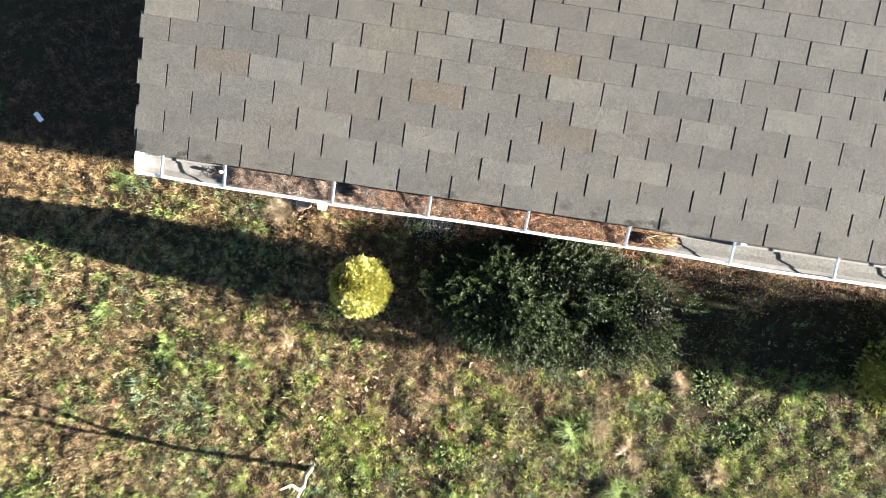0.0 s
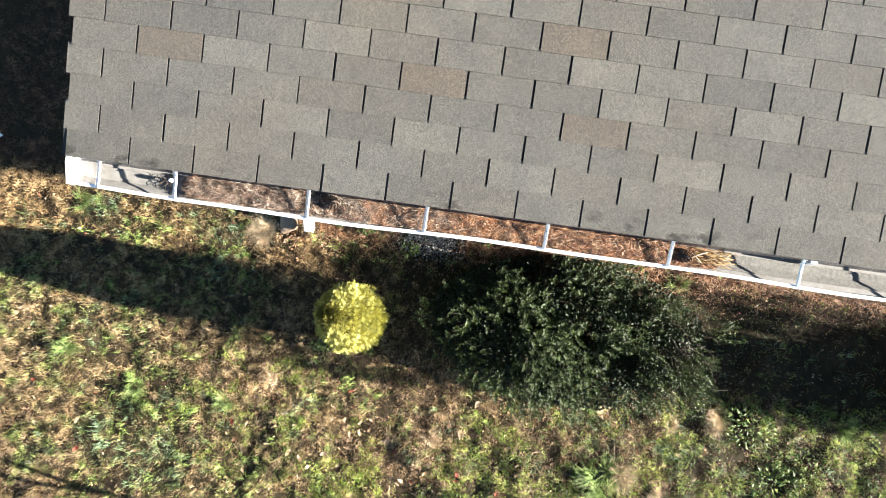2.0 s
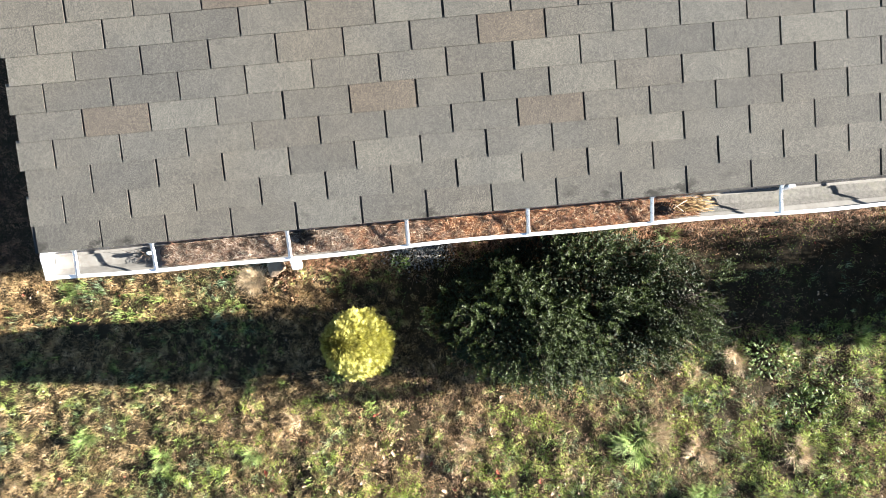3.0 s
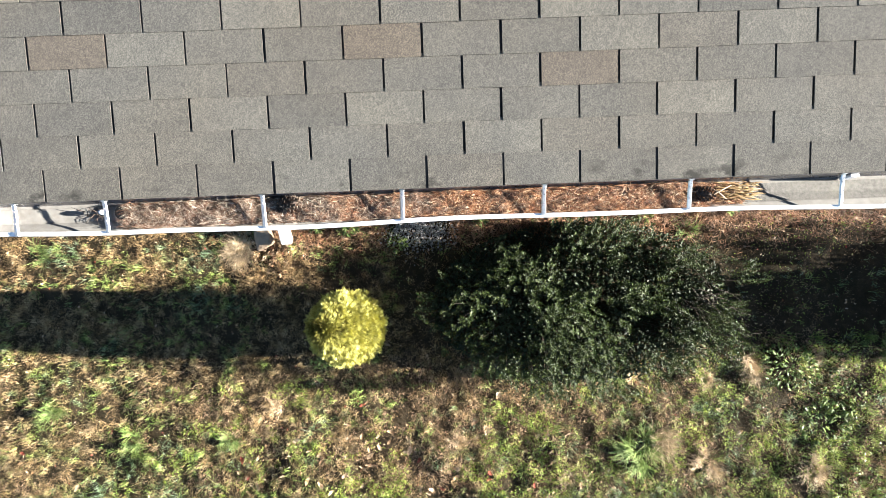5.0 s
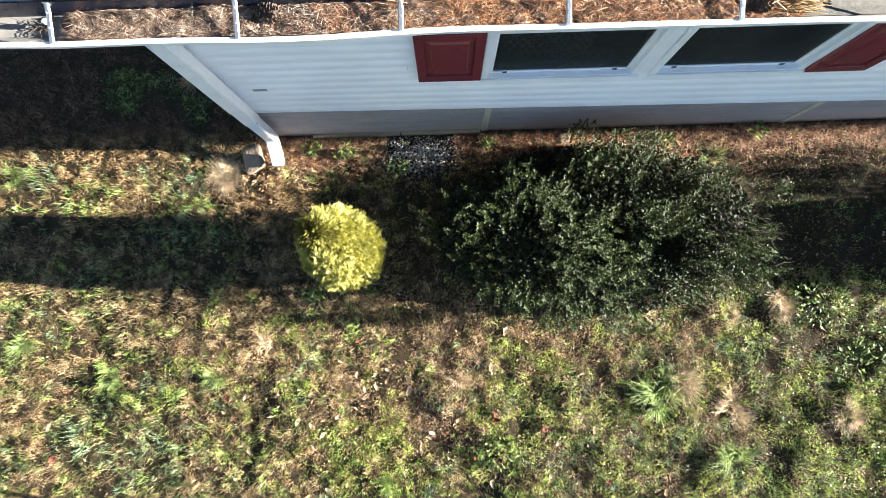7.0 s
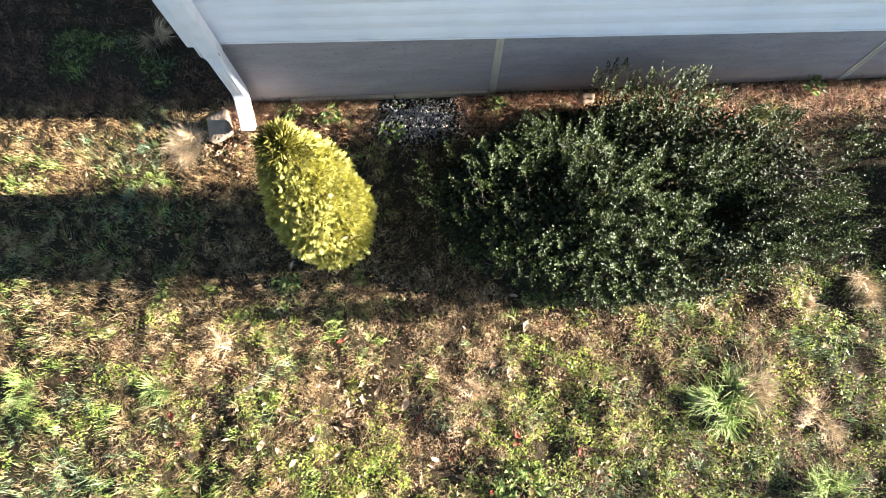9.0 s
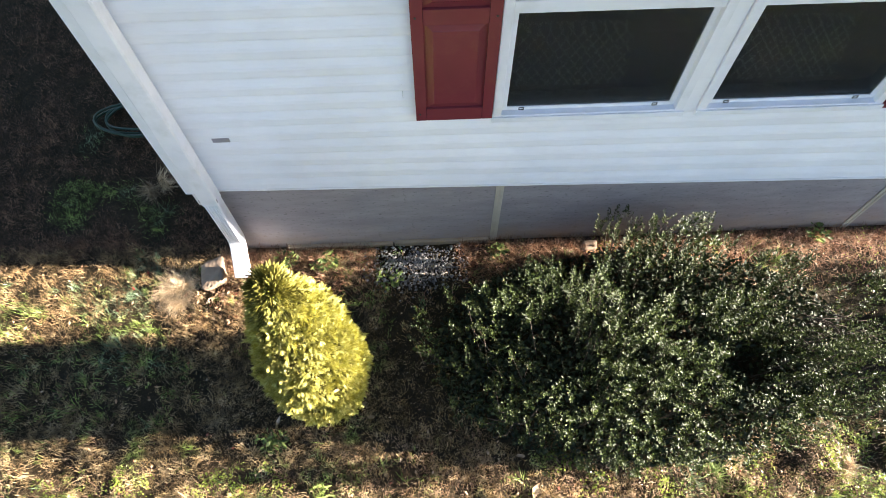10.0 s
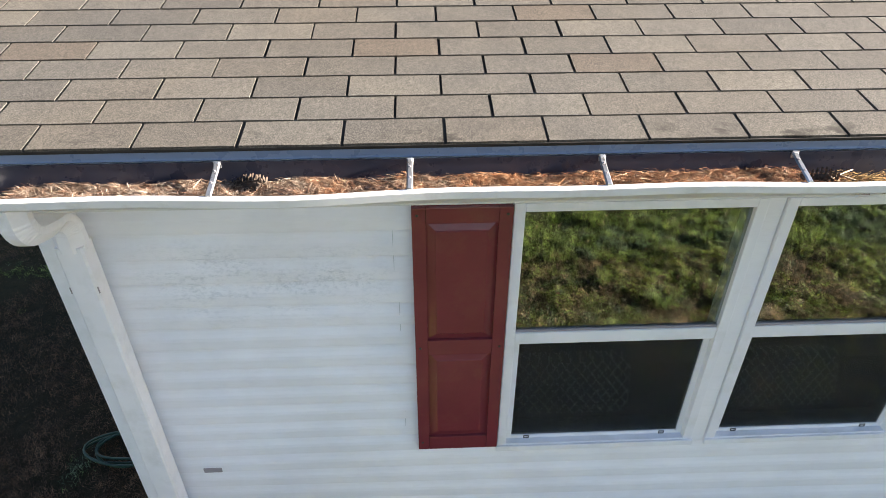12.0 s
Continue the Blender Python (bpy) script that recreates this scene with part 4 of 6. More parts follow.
def build_lawn():
    # matted straw, golden beside the house, paler further out
    x, y, r = lawn_spots(120000, 21)
    g = green_share(x, y)
    keep = (r.random(len(x)) > g * 0.80) & (value_noise(x, y, 9.0, 31) > 0.15)
    x, y = x[keep], y[keep]
    gold = r.random(len(x)) < np.clip((y + 0.75) / 0.45, 0, 1) * np.clip((0.2 - x) / 1.2, 0.25, 1)
    for name, which, mat, label in (("dry_grass", ~gold, M_GRASS_DRY, "matted straw-coloured winter grass"), ("golden_grass", gold, M_GRASS_GOLD, "golden brown dead grass beside the house")):
        px, py, head, vig, rep = clumps(x[which], y[which], r, 15, 0.019)
        n = len(px)
        roots = np.stack([px, py, ground_height(px, py) - 0.004 + r.uniform(0, 0.010, n)], -1)
        v, t = slips(roots, head, r.uniform(0.026, 0.060, n) * vig * np.clip(0.85 - 0.12 * px, 0.6, 1.1), r.uniform(0.0020, 0.0042, n), r.uniform(0.25, 1.30, n))
        tagged(new(name, tris_mesh(name, v, t, mat)), label, "grass", kind="stuff")
    # green blades
    x, y, r = lawn_spots(66000, 22)
    g = green_share(x, y)
    keep = r.random(len(x)) < g * 0.75
    px, py, head, vig, rep = clumps(x[keep], y[keep], r, 11, 0.017)
    n = len(px)
    roots = np.stack([px, py, ground_height(px, py) - 0.004], -1)
    length, width, lean = r.uniform(0.036, 0.080, n) * vig, r.uniform(0.0026, 0.0050, n), r.uniform(0.10, 0.95, n)
    h = n // 3
    v, t = blades(roots[:h], head[:h], length[:h] * 1.15, width[:h], lean[:h], r.uniform(0.1, 0.9, h))
    v2, t2 = slips(roots[h:], head[h:], length[h:], width[h:], lean[h:])
    v, t = np.concatenate([v, v2]), np.concatenate([t, t2 + len(v)])
    tagged(new("green_grass", tris_mesh("green_grass", v, t, M_GRASS_GREEN)), "uneven green lawn grass among the straw", "grass", kind="stuff")
    # low broad-leaved weeds in dense mats, live and dead
    for name, tries, seed, bias, mat, label in (("lawn_weeds", 640000, 23, 0.0, M_CLOVER, "low yellow-green broad-leaved lawn weeds"), ("dead_weeds", 660000, 24, 0.0, M_DEAD_WEED, "matted pinkish-brown dead weeds in the lawn")):
        x, y, r = lawn_spots(tries, seed)
        f = value_noise(x, y, 1.3, seed * 3) * 0.40 + value_noise(x, y, 5.0, seed * 3 + 1) * 0.32 + value_noise(x, y, 13.0, seed * 3 + 2) * 0.28
        f = f + 0.050 * np.clip(x - 0.4, -3, 2) - 0.03 * (y + 2) - 0.25 * np.clip((y + 1.2) / 0.4, 0, 1) * (x < 1.0) + bias
        keep = (r.random(len(x)) < np.clip((f - (0.435 if mat == M_DEAD_WEED else 0.505)) * 9, 0.0, 1)) & (y > -3.3)
        x, y = x[keep], y[keep]
        n = len(x)
        z = ground_height(x, y) + r.uniform(0.004, 0.018, n) + 0.055 * value_noise(x, y, 10.0, 54) ** 1.5
        a, tip, roll = r.uniform(0, 6.28, n), r.uniform(-0.2, 0.8, n), r.uniform(-0.4, 0.4, n)
        size = r.uniform(0.0036, 0.0072, n)
        c = np.stack([x, y, z], -1)
        u = np.stack([np.cos(a) * np.cos(tip), np.sin(a) * np.cos(tip), np.sin(tip)], -1) * (size * 1.25)[:, None]
        w = np.stack([-np.sin(a) * np.cos(roll), np.cos(a) * np.cos(roll), np.sin(roll)], -1) * size[:, None]
        v = np.stack([c - u, c - w * 0.9 + u * 0.1, c + u, c + w * 0.9 + u * 0.1], 1).reshape(-1, 3)
        k = (np.arange(n) * 4)[:, None]
        t = np.concatenate([k + np.array([[0, 1, 2]]), k + np.array([[0, 2, 3]])], 1).reshape(-1, 3)
        if mat == M_DEAD_WEED:
            c[:, 2] -= 0.012
            v, t = slips(c, a, r.uniform(0.014, 0.036, n), r.uniform(0.0024, 0.0046, n), r.uniform(0.3, 1.4, n))
        tagged(new(name, tris_mesh(name, v, t, mat)), label, "weeds", kind="stuff")


build_lawn()


def build_side_yard():
    """Sparse brown dead grass on the trodden ground beside the house, with a few green patches."""
    r = np.random.default_rng(33)
    x, y = r.uniform(-6.8, -1.5, 26000), 0.28 + 8.2 * r.random(26000) ** 1.4
    patch = value_noise(x, y, 1.6, 34) * 0.6 + value_noise(x, y, 5.0, 35) * 0.4
    for name, which, mat, label in (("yard_grass", (patch < 0.60) & (patch > 0.22), M_YARD, "thin brown dead grass beside the house"), ("yard_green_grass", (patch > 0.70), M_GRASS_GREEN, "patchy green grass beside the house")):
        px, py, head, vig, rep = clumps(x[which], y[which], r, 11, 0.030)
        n = len(px)
        roots = np.stack([px, py, ground_height(px, py) - 0.003], -1)
        v, t = slips(roots, head, r.uniform(0.02, 0.06, n) * vig, r.uniform(0.002, 0.0045, n), r.uniform(0.5, 1.45, n))
        tagged(new(name, tris_mesh(name, v, t, mat)), label, "grass", kind="stuff")


build_side_yard()


def build_open_lawn():
    """Lusher, longer grass out on the open lawn, which the panes mirror."""
    r = np.random.default_rng(29)
    x, y = r.uniform(-1.0, 6.5, 21000), r.uniform(-9.0, -3.2, 21000)
    px, py, head, vig, rep = clumps(x, y, r, 10, 0.022)
    n = len(px)
    roots = np.stack([px, py, ground_height(px, py) - 0.004], -1)
    v, t = slips(roots, head, r.uniform(0.05, 0.12, n) * vig, r.uniform(0.003, 0.006, n), r.uniform(0.10, 1.0, n))
    tagged(new("open_lawn_grass", tris_mesh("open_lawn_grass", v, t, M_GRASS_GREEN)), "thick green grass on the open lawn", "grass", kind="stuff")


build_open_lawn()


def build_litter_bed():
    """Needles and dead grass along the wall's foot, under the eave."""
    r = np.random.default_rng(61)
    n = 21000
    x = r.uniform(-1.5, 5.2, n)
    y = 0.26 - np.abs(r.normal(0, 0.15, n))
    keep = ((x < -0.45) | (x > 0.12) | (y < -0.08)) & (y > -0.55)
    x, y = x[keep], y[keep]
    n = len(x)
    roots = np.stack([x, y, ground_height(x, y) + r.uniform(0.0, 0.03, n)], -1)
    v, t = blades(roots, r.uniform(0, 6.28, n), r.uniform(0.03, 0.10, n), r.uniform(0.0016, 0.0034, n), r.uniform(0.6, 1.5, n), r.uniform(-0.2, 0.4, n))
    tagged(new("needle_litter", tris_mesh("needle_litter", v, t, M_WALL_LITTER)), "rusty pine needle litter along the skirting", "litter", kind="stuff")


build_litter_bed()


def tuft(name, at, count, reach, height, mat, label, width=0.006, sweep_to=None, crowns=7, flat=0.0):
    """A messy clump of long arching blades from several crowns, each swept its own way."""
    r = np.random.default_rng(int(abs(at[0] * 1000)) + count)
    ca, cr = r.uniform(0, 6.283, crowns), reach * 0.42 * np.sqrt(r.random(crowns))
    way = ca + r.normal(0, 0.7, crowns) if sweep_to is None else sweep_to + r.normal(0, 0.75, crowns)
    big = r.uniform(0.45, 1.1, crowns)
    n = int(count * 1.5)
    k = r.integers(0, crowns, n)
    px, py = cr[k] * np.cos(ca[k]) + r.normal(0, reach * 0.07, n), cr[k] * np.sin(ca[k]) + r.normal(0, reach * 0.07, n)
    head = way[k] + r.normal(0, 0.65, n)
    head = np.where(r.random(n) < (0.2 if crowns < 20 else 0.4), r.uniform(0, 6.283, n), head)
    roots = np.stack([px, py, np.zeros(n)], -1)
    length = r.uniform(0.35, 1.0, n) * big[k] * math.hypot(reach, height) * 1.05
    lean = np.clip(np.abs(r.normal(0.45, 0.35, n)) + flat, 0.05, 1.40)
    v, t = blades(roots, head, length, r.uniform(0.4, 1.0, n) * width, lean, r.uniform(0.2, 1.1, n))
    ob = new(name, tris_mesh(name, v, t, mat))
    ob.location = (at[0], at[1], float(ground_height(at[0], at[1])) - 0.005)
    return tagged(ob, label, "grass clump", group="grass clumps in the lawn")


tuft("grass_clump", (1.66, -1.88), 420, 0.30, 0.20, M_TUFT, "tall arching green grass clump in the lawn", 0.008)
tuft("grass_clump", (1.88, -1.88), 260, 0.28, 0.12, M_STRAW_CLUMP, "bleached dry half of a grass clump", 0.005, sweep_to=-0.15)
tuft("grass_clump", (2.27, -2.45), 190, 0.26, 0.16, M_TUFT, "spiky blue-green grass clump in the lawn", 0.006)
tuft("grass_clump", (2.72, -1.20), 640, 0.22, 0.09, M_STRAW_CLUMP, "bleached dead grass clump beside dark weeds", 0.0036, sweep_to=-1.3)
for cx, cy, cn, cr in ((2.30, -1.30, 260, 0.13), (1.69, -1.28, 220, 0.12), (2.28, -2.04, 420, 0.20), (3.18, -2.10, 420, 0.20), (3.30, -1.12, 200, 0.12), (1.05, -2.10, 180, 0.13), (0.10, -1.75, 150, 0.11)):
    tuft("grass_clump", (cx, cy), cn, cr, 0.06, M_STRAW_CLUMP, "small bleached dead grass clump", 0.0036, crowns=10)
tuft("grass_clump", (-1.44, -1.40), 70, 0.14, 0.14, M_STRAW_CLUMP, "pale spiky grass clump", 0.006, sweep_to=1.9)
tuft("grass_clump", (-1.76, -0.02), 1300, 0.20, 0.04, M_STRAW_CLUMP, "large bleached dry grass clump beside the downspout", 0.0028, sweep_to=-2.0, crowns=40, flat=0.6)
tuft("grass_clump", (-1.88, -1.68), 180, 0.14, 0.10, M_TUFT, "fresh green grass clump in the lawn", 0.006)
tuft("grass_clump", (-3.41, -1.35), 200, 0.18, 0.10, M_TUFT, "blue-green grass clump in the lawn", 0.005)
tuft("grass_clump", (-2.72, -1.65), 160, 0.15, 0.09, M_TUFT, "blue-green grass clump in the lawn", 0.005)
tuft("grass_clump", (1.53, -1.32), 150, 0.14, 0.10, M_TUFT, "small green grass clump beside the shrub", 0.006)
tuft("grass_clump", (-0.54, -2.55), 170, 0.16, 0.12, M_TUFT, "grey-green grass clump in the lawn", 0.005)
tuft("grass_clump", (2.22, 0.01), 120, 0.12, 0.12, M_TUFT, "grass clump at the shrub's edge below the gutter", 0.005)
tuft("grass_clump", (3.90, -1.10), 160, 0.20, 0.14, M_TUFT, "green grass clump at the shadow's edge", 0.006)
tuft("grass_clump", (-3.56, 0.01), 180, 0.17, 0.09, M_TUFT, "green grass clump in the sunlit strip", 0.005)
tuft("grass_clump", (0.54, -2.85), 160, 0.15, 0.10, M_TUFT, "green grass clump in the lawn", 0.005)
tuft("grass_clump", (-2.03, 0.81), 240, 0.18, 0.10, M_STRAW_CLUMP, "dry grass clump beside the hose", 0.004)


def build_fallen_leaves():
    shapes = []
    r = random.Random(5)
    for k in range(5):
        bm = bmesh.new()
        ln, wd = 0.030 + 0.006 * k % 0.02, 0.013 + 0.003 * (k % 3)
        left, right, rib = [], [], []
        for i in range(6):
            t = i / 5
            w = wd * math.sin(math.pi * min(1, t * 0.94 + 0.04)) ** 0.8 * (1 + 0.15 * math.sin(9 * t + k))
            x = (t - 0.5) * 2 * ln
            z = 0.010 * (2 * t - 1) ** 2 + 0.003 * math.sin(5 * t + k)
            rib.append(bm.verts.new((x, 0.002 * math.sin(4 * t + k), z)))
            left.append(bm.verts.new((x, w, z + 0.006 + 0.003 * math.sin(3 * i + k))))
            right.append(bm.verts.new((x, -w, z + 0.005 + 0.003 * math.cos(2 * i + k))))
        for a, b in ((left, rib), (rib, right)):
            for i in range(5):
                bm.faces.new((a[i], a[i + 1], b[i + 1], b[i]))
        red = k == 4
        shapes.append((mesh_of("fallen_leaf", bm, M_LEAF_RED if red else M_LEAF_DRY), red))
    for i in range(230):
        me, red = shapes[min(4, int(r.random() * 4.4))]
        x, y = r.uniform(-5, 5), r.uniform(-4.2, -0.9)
        if r.random() < 0.45:
            x, y = r.gauss(-0.4, 1.0), r.gauss(-2.1, 0.4)
        if r.random() < 0.08:
            x, y = r.uniform(1.4, 1.75), r.uniform(0.02, 0.14)
        ob = new("fallen_leaf", me)
        ob.matrix_basis = pose(x, y, float(ground_height(x, y)) + r.uniform(0.012, 0.03), r.uniform(-35, 35), r.uniform(-30, 30), r.uniform(0, 360)) @ Matrix.Scale(r.uniform(0.6, 1.15), 4)
        tagged(ob, "curled red fallen leaf on the lawn" if red else "curled tan fallen leaf on the lawn", "leaf", group="fallen leaves")


def leaf_cloud(centres, along, size, r, fold=0.35, slim=0.55, face=None):
    """Folded pointed leaves: four triangles each."""
    n = len(centres)
    side = np.cross(along, r.normal(0, 1, (n, 3)) if face is None else r.normal(0, 0.55, (n, 3)) + np.array(face))
    side /= np.linalg.norm(side, axis=1)[:, None] + 1e-9
    nrm = np.cross(side, along)
    L, W = along * size[:, None], side * (size * slim)[:, None]
    dip = nrm * (size * fold * slim)[:, None]
    base, tip = centres - L * 0.5, centres + L * 0.5
    mid = centres - dip
    v = np.stack([base, centres + W * 0.5 + dip * 0.2, tip, centres - W * 0.5 + dip * 0.2, mid], 1).reshape(-1, 3)
    k = (np.arange(n) * 5)[:, None]
    t = np.concatenate([k + np.array([[0, 4, 1]]), k + np.array([[1, 4, 2]]), k + np.array([[2, 4, 3]]), k + np.array([[3, 4, 0]])], 1).reshape(-1, 3)
    return v, t


build_fallen_leaves()


def build_leaf_litter():
    """Small broken leaves strewn over the grass, thickest towards the open lawn and along the wall."""
    r = np.random.default_rng(171)
    n = 5600
    x, y = r.uniform(-5.0, 5.0, n), r.uniform(-4.4, 0.2, n)
    dense = 0.30 + 0.5 * value_noise(x, y, 1.4, 172) + 0.5 * np.exp(-((x + 0.3) / 1.3) ** 2 - ((y + 2.0) / 0.6) ** 2)
    dense = np.where(y > -0.05, 1.0, dense)
    x[:140], y[:140], dense[:140] = r.normal(-1.50, 0.13, 140), r.normal(-0.10, 0.09, 140), 1.3
    keep = (r.random(n) < dense * 0.8) & (np.hypot((x - 1.28) / 1.3, (y + 0.52) / 0.62) > 0.9)
    x, y = x[keep], y[keep]
    n = len(x)
    c = np.stack([x, y, ground_height(x, y) + r.uniform(0.015, 0.045, n)], -1)
    a, e = r.uniform(0, 6.283, n), r.normal(0, 0.35, n)
    d = np.stack([np.cos(a) * np.cos(e), np.sin(a) * np.cos(e), np.sin(e)], -1)
    red = r.random(n) < 0.10
    for name, pick, mat, label in (("leaf_litter", ~red, M_LEAF_DRY, "small broken tan and brown leaves strewn over the lawn"), ("red_leaf_litter", red, M_LEAF_RED, "small red and rust leaves strewn over the lawn")):
        v, t = leaf_cloud(c[pick], d[pick], r.uniform(0.012, 0.034, pick.sum()), r, 0.35, 0.6)
        tagged(new(name, tris_mesh(name, v, t, mat)), label, "leaf litter", kind="stuff")


build_leaf_litter()


def build_shrub(name, at, rx, ry, top, shoots, label, seed, tilt=0.0, slope=0.0, hollows=(), mounds=()):
    """A broad evergreen shrub: upright shoots of uneven height, set with small glossy leaves, dark gaps between."""
    r = np.random.default_rng(seed)
    root = thing(name, at=(at[0], at[1], 0), label=label, category="shrub", group="shrubs by the wall")
    # candidate shoots over the whole crown; thinned where the bush opens into dark gaps
    n = shoots * 3
    a = r.uniform(0, 6.283, n)
    q = r.random(n) ** 0.52
    lump = 0.84 + 0.32 * value_noise(np.cos(a) * 2 + q, np.sin(a) * 2, 1.7, seed + 1)
    bx, by = np.cos(a) * q * rx * lump, np.sin(a) * q * ry * lump
    clump = 0.55 * value_noise(at[0] + bx, by, 3.4, seed + 2) + 0.45 * value_noise(at[0] + bx, by, 8.0, seed + 5)
    keep = r.random(n) < np.clip((clump - 0.36) * 5.0, 0.04, 1.0)
    for hx, hy, hr in hollows:
        keep &= np.hypot(bx - hx, by - hy) > hr * r.uniform(0.55, 1.15, n)
    pick = np.flatnonzero(keep)[:shoots]
    a, q, bx, by, clump = a[pick], q[pick], bx[pick], by[pick], clump[pick]
    n = len(pick)
    hz = top * np.clip(1 - 0.6 * (q * 0.90) ** 9, 0.25, 1) * (0.62 + 0.55 * clump) * (1 + tilt * by / ry) * (1 - slope * bx / rx)
    for hx, hy, hr, gain in mounds:
        hz = hz * (1 + gain * np.exp(-((bx - hx) ** 2 + (by - hy) ** 2) / hr ** 2))
    hz = hz * np.where(r.random(n) < 0.30, r.uniform(0.40, 0.72, n), r.uniform(0.80, 1.12, n))
    if hollows:   # the back row stays low, and lets the sun rake along the wall
        back = at[1] + by > -0.34 - 0.033 * (at[0] + bx - 0.4)
        hz = np.where(back, np.minimum(hz, (0.56 + 0.13 * (at[0] + bx - 0.4)) * r.uniform(0.8, 1.05, n)), hz)
    ends = np.stack([bx, by, hz], -1)
    way = np.stack([bx / rx * 0.42, by / ry * 0.42, 0.80 + 0.4 * (1 - q)], -1) + r.normal(0, 0.24, (n, 3))
    way /= np.linalg.norm(way, axis=1)[:, None]
    length = np.minimum(r.uniform(0.12, 0.30, n), hz * 0.85)
    leaves_c, leaves_d, sizes = [], [], []
    per = 54
    for j in range(per):
        t = (j + r.random(n)) / per
        off = r.normal(0, 1, (n, 3))
        off -= way * (off * way).sum(1)[:, None]
        off /= np.linalg.norm(off, axis=1)[:, None]
        d = off * 0.8 + way * 0.55
        d /= np.linalg.norm(d, axis=1)[:, None]
        sz = r.uniform(0.013, 0.022, n) * (1.12 - 0.45 * t)
        c = ends + way * ((t - 0.97) * length)[:, None] + d * (sz * (0.55 + 0.95 * (1 - t)))[:, None]
        c[:, 2] = np.maximum(c[:, 2], 0.02)
        leaves_c.append(c)
        leaves_d.append(d)
        sizes.append(sz)
    v, t = leaf_cloud(np.concatenate(leaves_c), np.concatenate(leaves_d), np.concatenate(sizes), r, 0.3, 0.62, (0.50, -0.2, 0.65))
    crown = new("crown", tris_mesh("crown", v, t, M_HOLLY))
    crown.parent = root
    tagged(crown, "small glossy dark green leaves")
    # leaves deep inside, coloured darker to paint shade into the gaps
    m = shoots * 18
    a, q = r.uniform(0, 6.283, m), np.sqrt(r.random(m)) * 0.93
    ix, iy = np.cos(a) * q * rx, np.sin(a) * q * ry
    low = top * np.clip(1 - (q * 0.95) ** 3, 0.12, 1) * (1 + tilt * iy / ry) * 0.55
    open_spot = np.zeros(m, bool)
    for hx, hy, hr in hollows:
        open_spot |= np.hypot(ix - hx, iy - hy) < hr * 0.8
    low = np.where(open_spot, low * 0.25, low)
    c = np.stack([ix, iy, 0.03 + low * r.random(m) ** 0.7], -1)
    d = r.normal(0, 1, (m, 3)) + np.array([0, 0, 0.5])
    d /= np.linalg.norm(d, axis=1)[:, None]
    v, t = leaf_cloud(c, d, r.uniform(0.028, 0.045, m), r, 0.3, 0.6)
    inner = new("inner_foliage", tris_mesh("inner_foliage", v, t, M_HOLLY_SHADE))
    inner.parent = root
    tagged(inner, "inner leaves in a darker colour that stands for shade")
    rest = bmesh.new()
    for k in range(min(260, n // 2)):
        e = ends[k] - way[k] * length[k] * 0.3
        bm = bmesh.new() if k < 40 else rest
        st = np.array([bx[k] * 0.80, by[k] * 0.80, 0.0])
        m1 = st * 0.35 + e * 0.65 + np.array([0, 0, -0.16 * top]) + r.normal(0, 0.02, 3)
        m1[2] = max(0.03, m1[2])
        tube(bm, [tuple(st + np.array([0, 0, -0.02])), tuple(st * 0.7 + m1 * 0.3 + np.array([0, 0, 0.02])), tuple(m1), tuple(e)], 0.0045, 4, 0.3)
        if k < 40:
            part("branch", bm, M_TWIG, root)
    tagged(part("twig_mass", rest, M_TWIG, root), kind="stuff")
    return root


SHRUB = build_shrub("shrub", (1.215, -0.575), 1.39, 0.75, 0.83, 800, "broad dark green small-leaved evergreen shrub beside the skirting", 71, -0.10, 0.14,
                    ((-0.42, 0.60, 0.24), (0.10, -0.05, 0.12), (0.52, -0.20, 0.13), (0.95, -0.35, 0.11)), ((-0.78, -0.08, 0.52, 0.20), (0.70, -0.20, 0.40, -0.05)))
# bare twigs showing through on one side
bm = bmesh.new()
rr = random.Random(3)
for k in range(34):
    p = Vector((0.88 + rr.gauss(0, 0.20), -0.02 + rr.gauss(0, 0.13), 0.45 + rr.uniform(-0.1, 0.12)))
    d = Vector((rr.uniform(0.2, 1), rr.uniform(-0.8, 0.3), rr.uniform(-0.1, 0.35))).normalized()
    pts = [p]
    for j in range(4):
        d = (d + Vector((rr.gauss(0, 0.25), rr.gauss(0, 0.25), rr.gauss(0, 0.12)))).normalized()
        pts.append(pts[-1] + d * rr.uniform(0.04, 0.08))
    tube(bm, pts, 0.0032, 4, 0.4)
for pts in ([(-1.0, -0.42, 0.30), (-0.88, -0.46, 0.33), (-0.80, -0.47, 0.34), (-0.72, -0.54, 0.30)], [(-0.86, -0.46, 0.33), (-0.90, -0.52, 0.32), (-0.98, -0.53, 0.30)], [(-0.72, -0.40, 0.40), (-0.80, -0.47, 0.34)]):
    tube(bm, pts, 0.004, 5, 0.6)
tagged(part("twig_tangle", bm, M_TWIG, SHRUB, "brown bare twigs"), kind="stuff")
build_shrub("shrub", (5.55, -0.62), 1.15, 0.62, 0.95, 420, "dark green shrub further along the wall", 81)


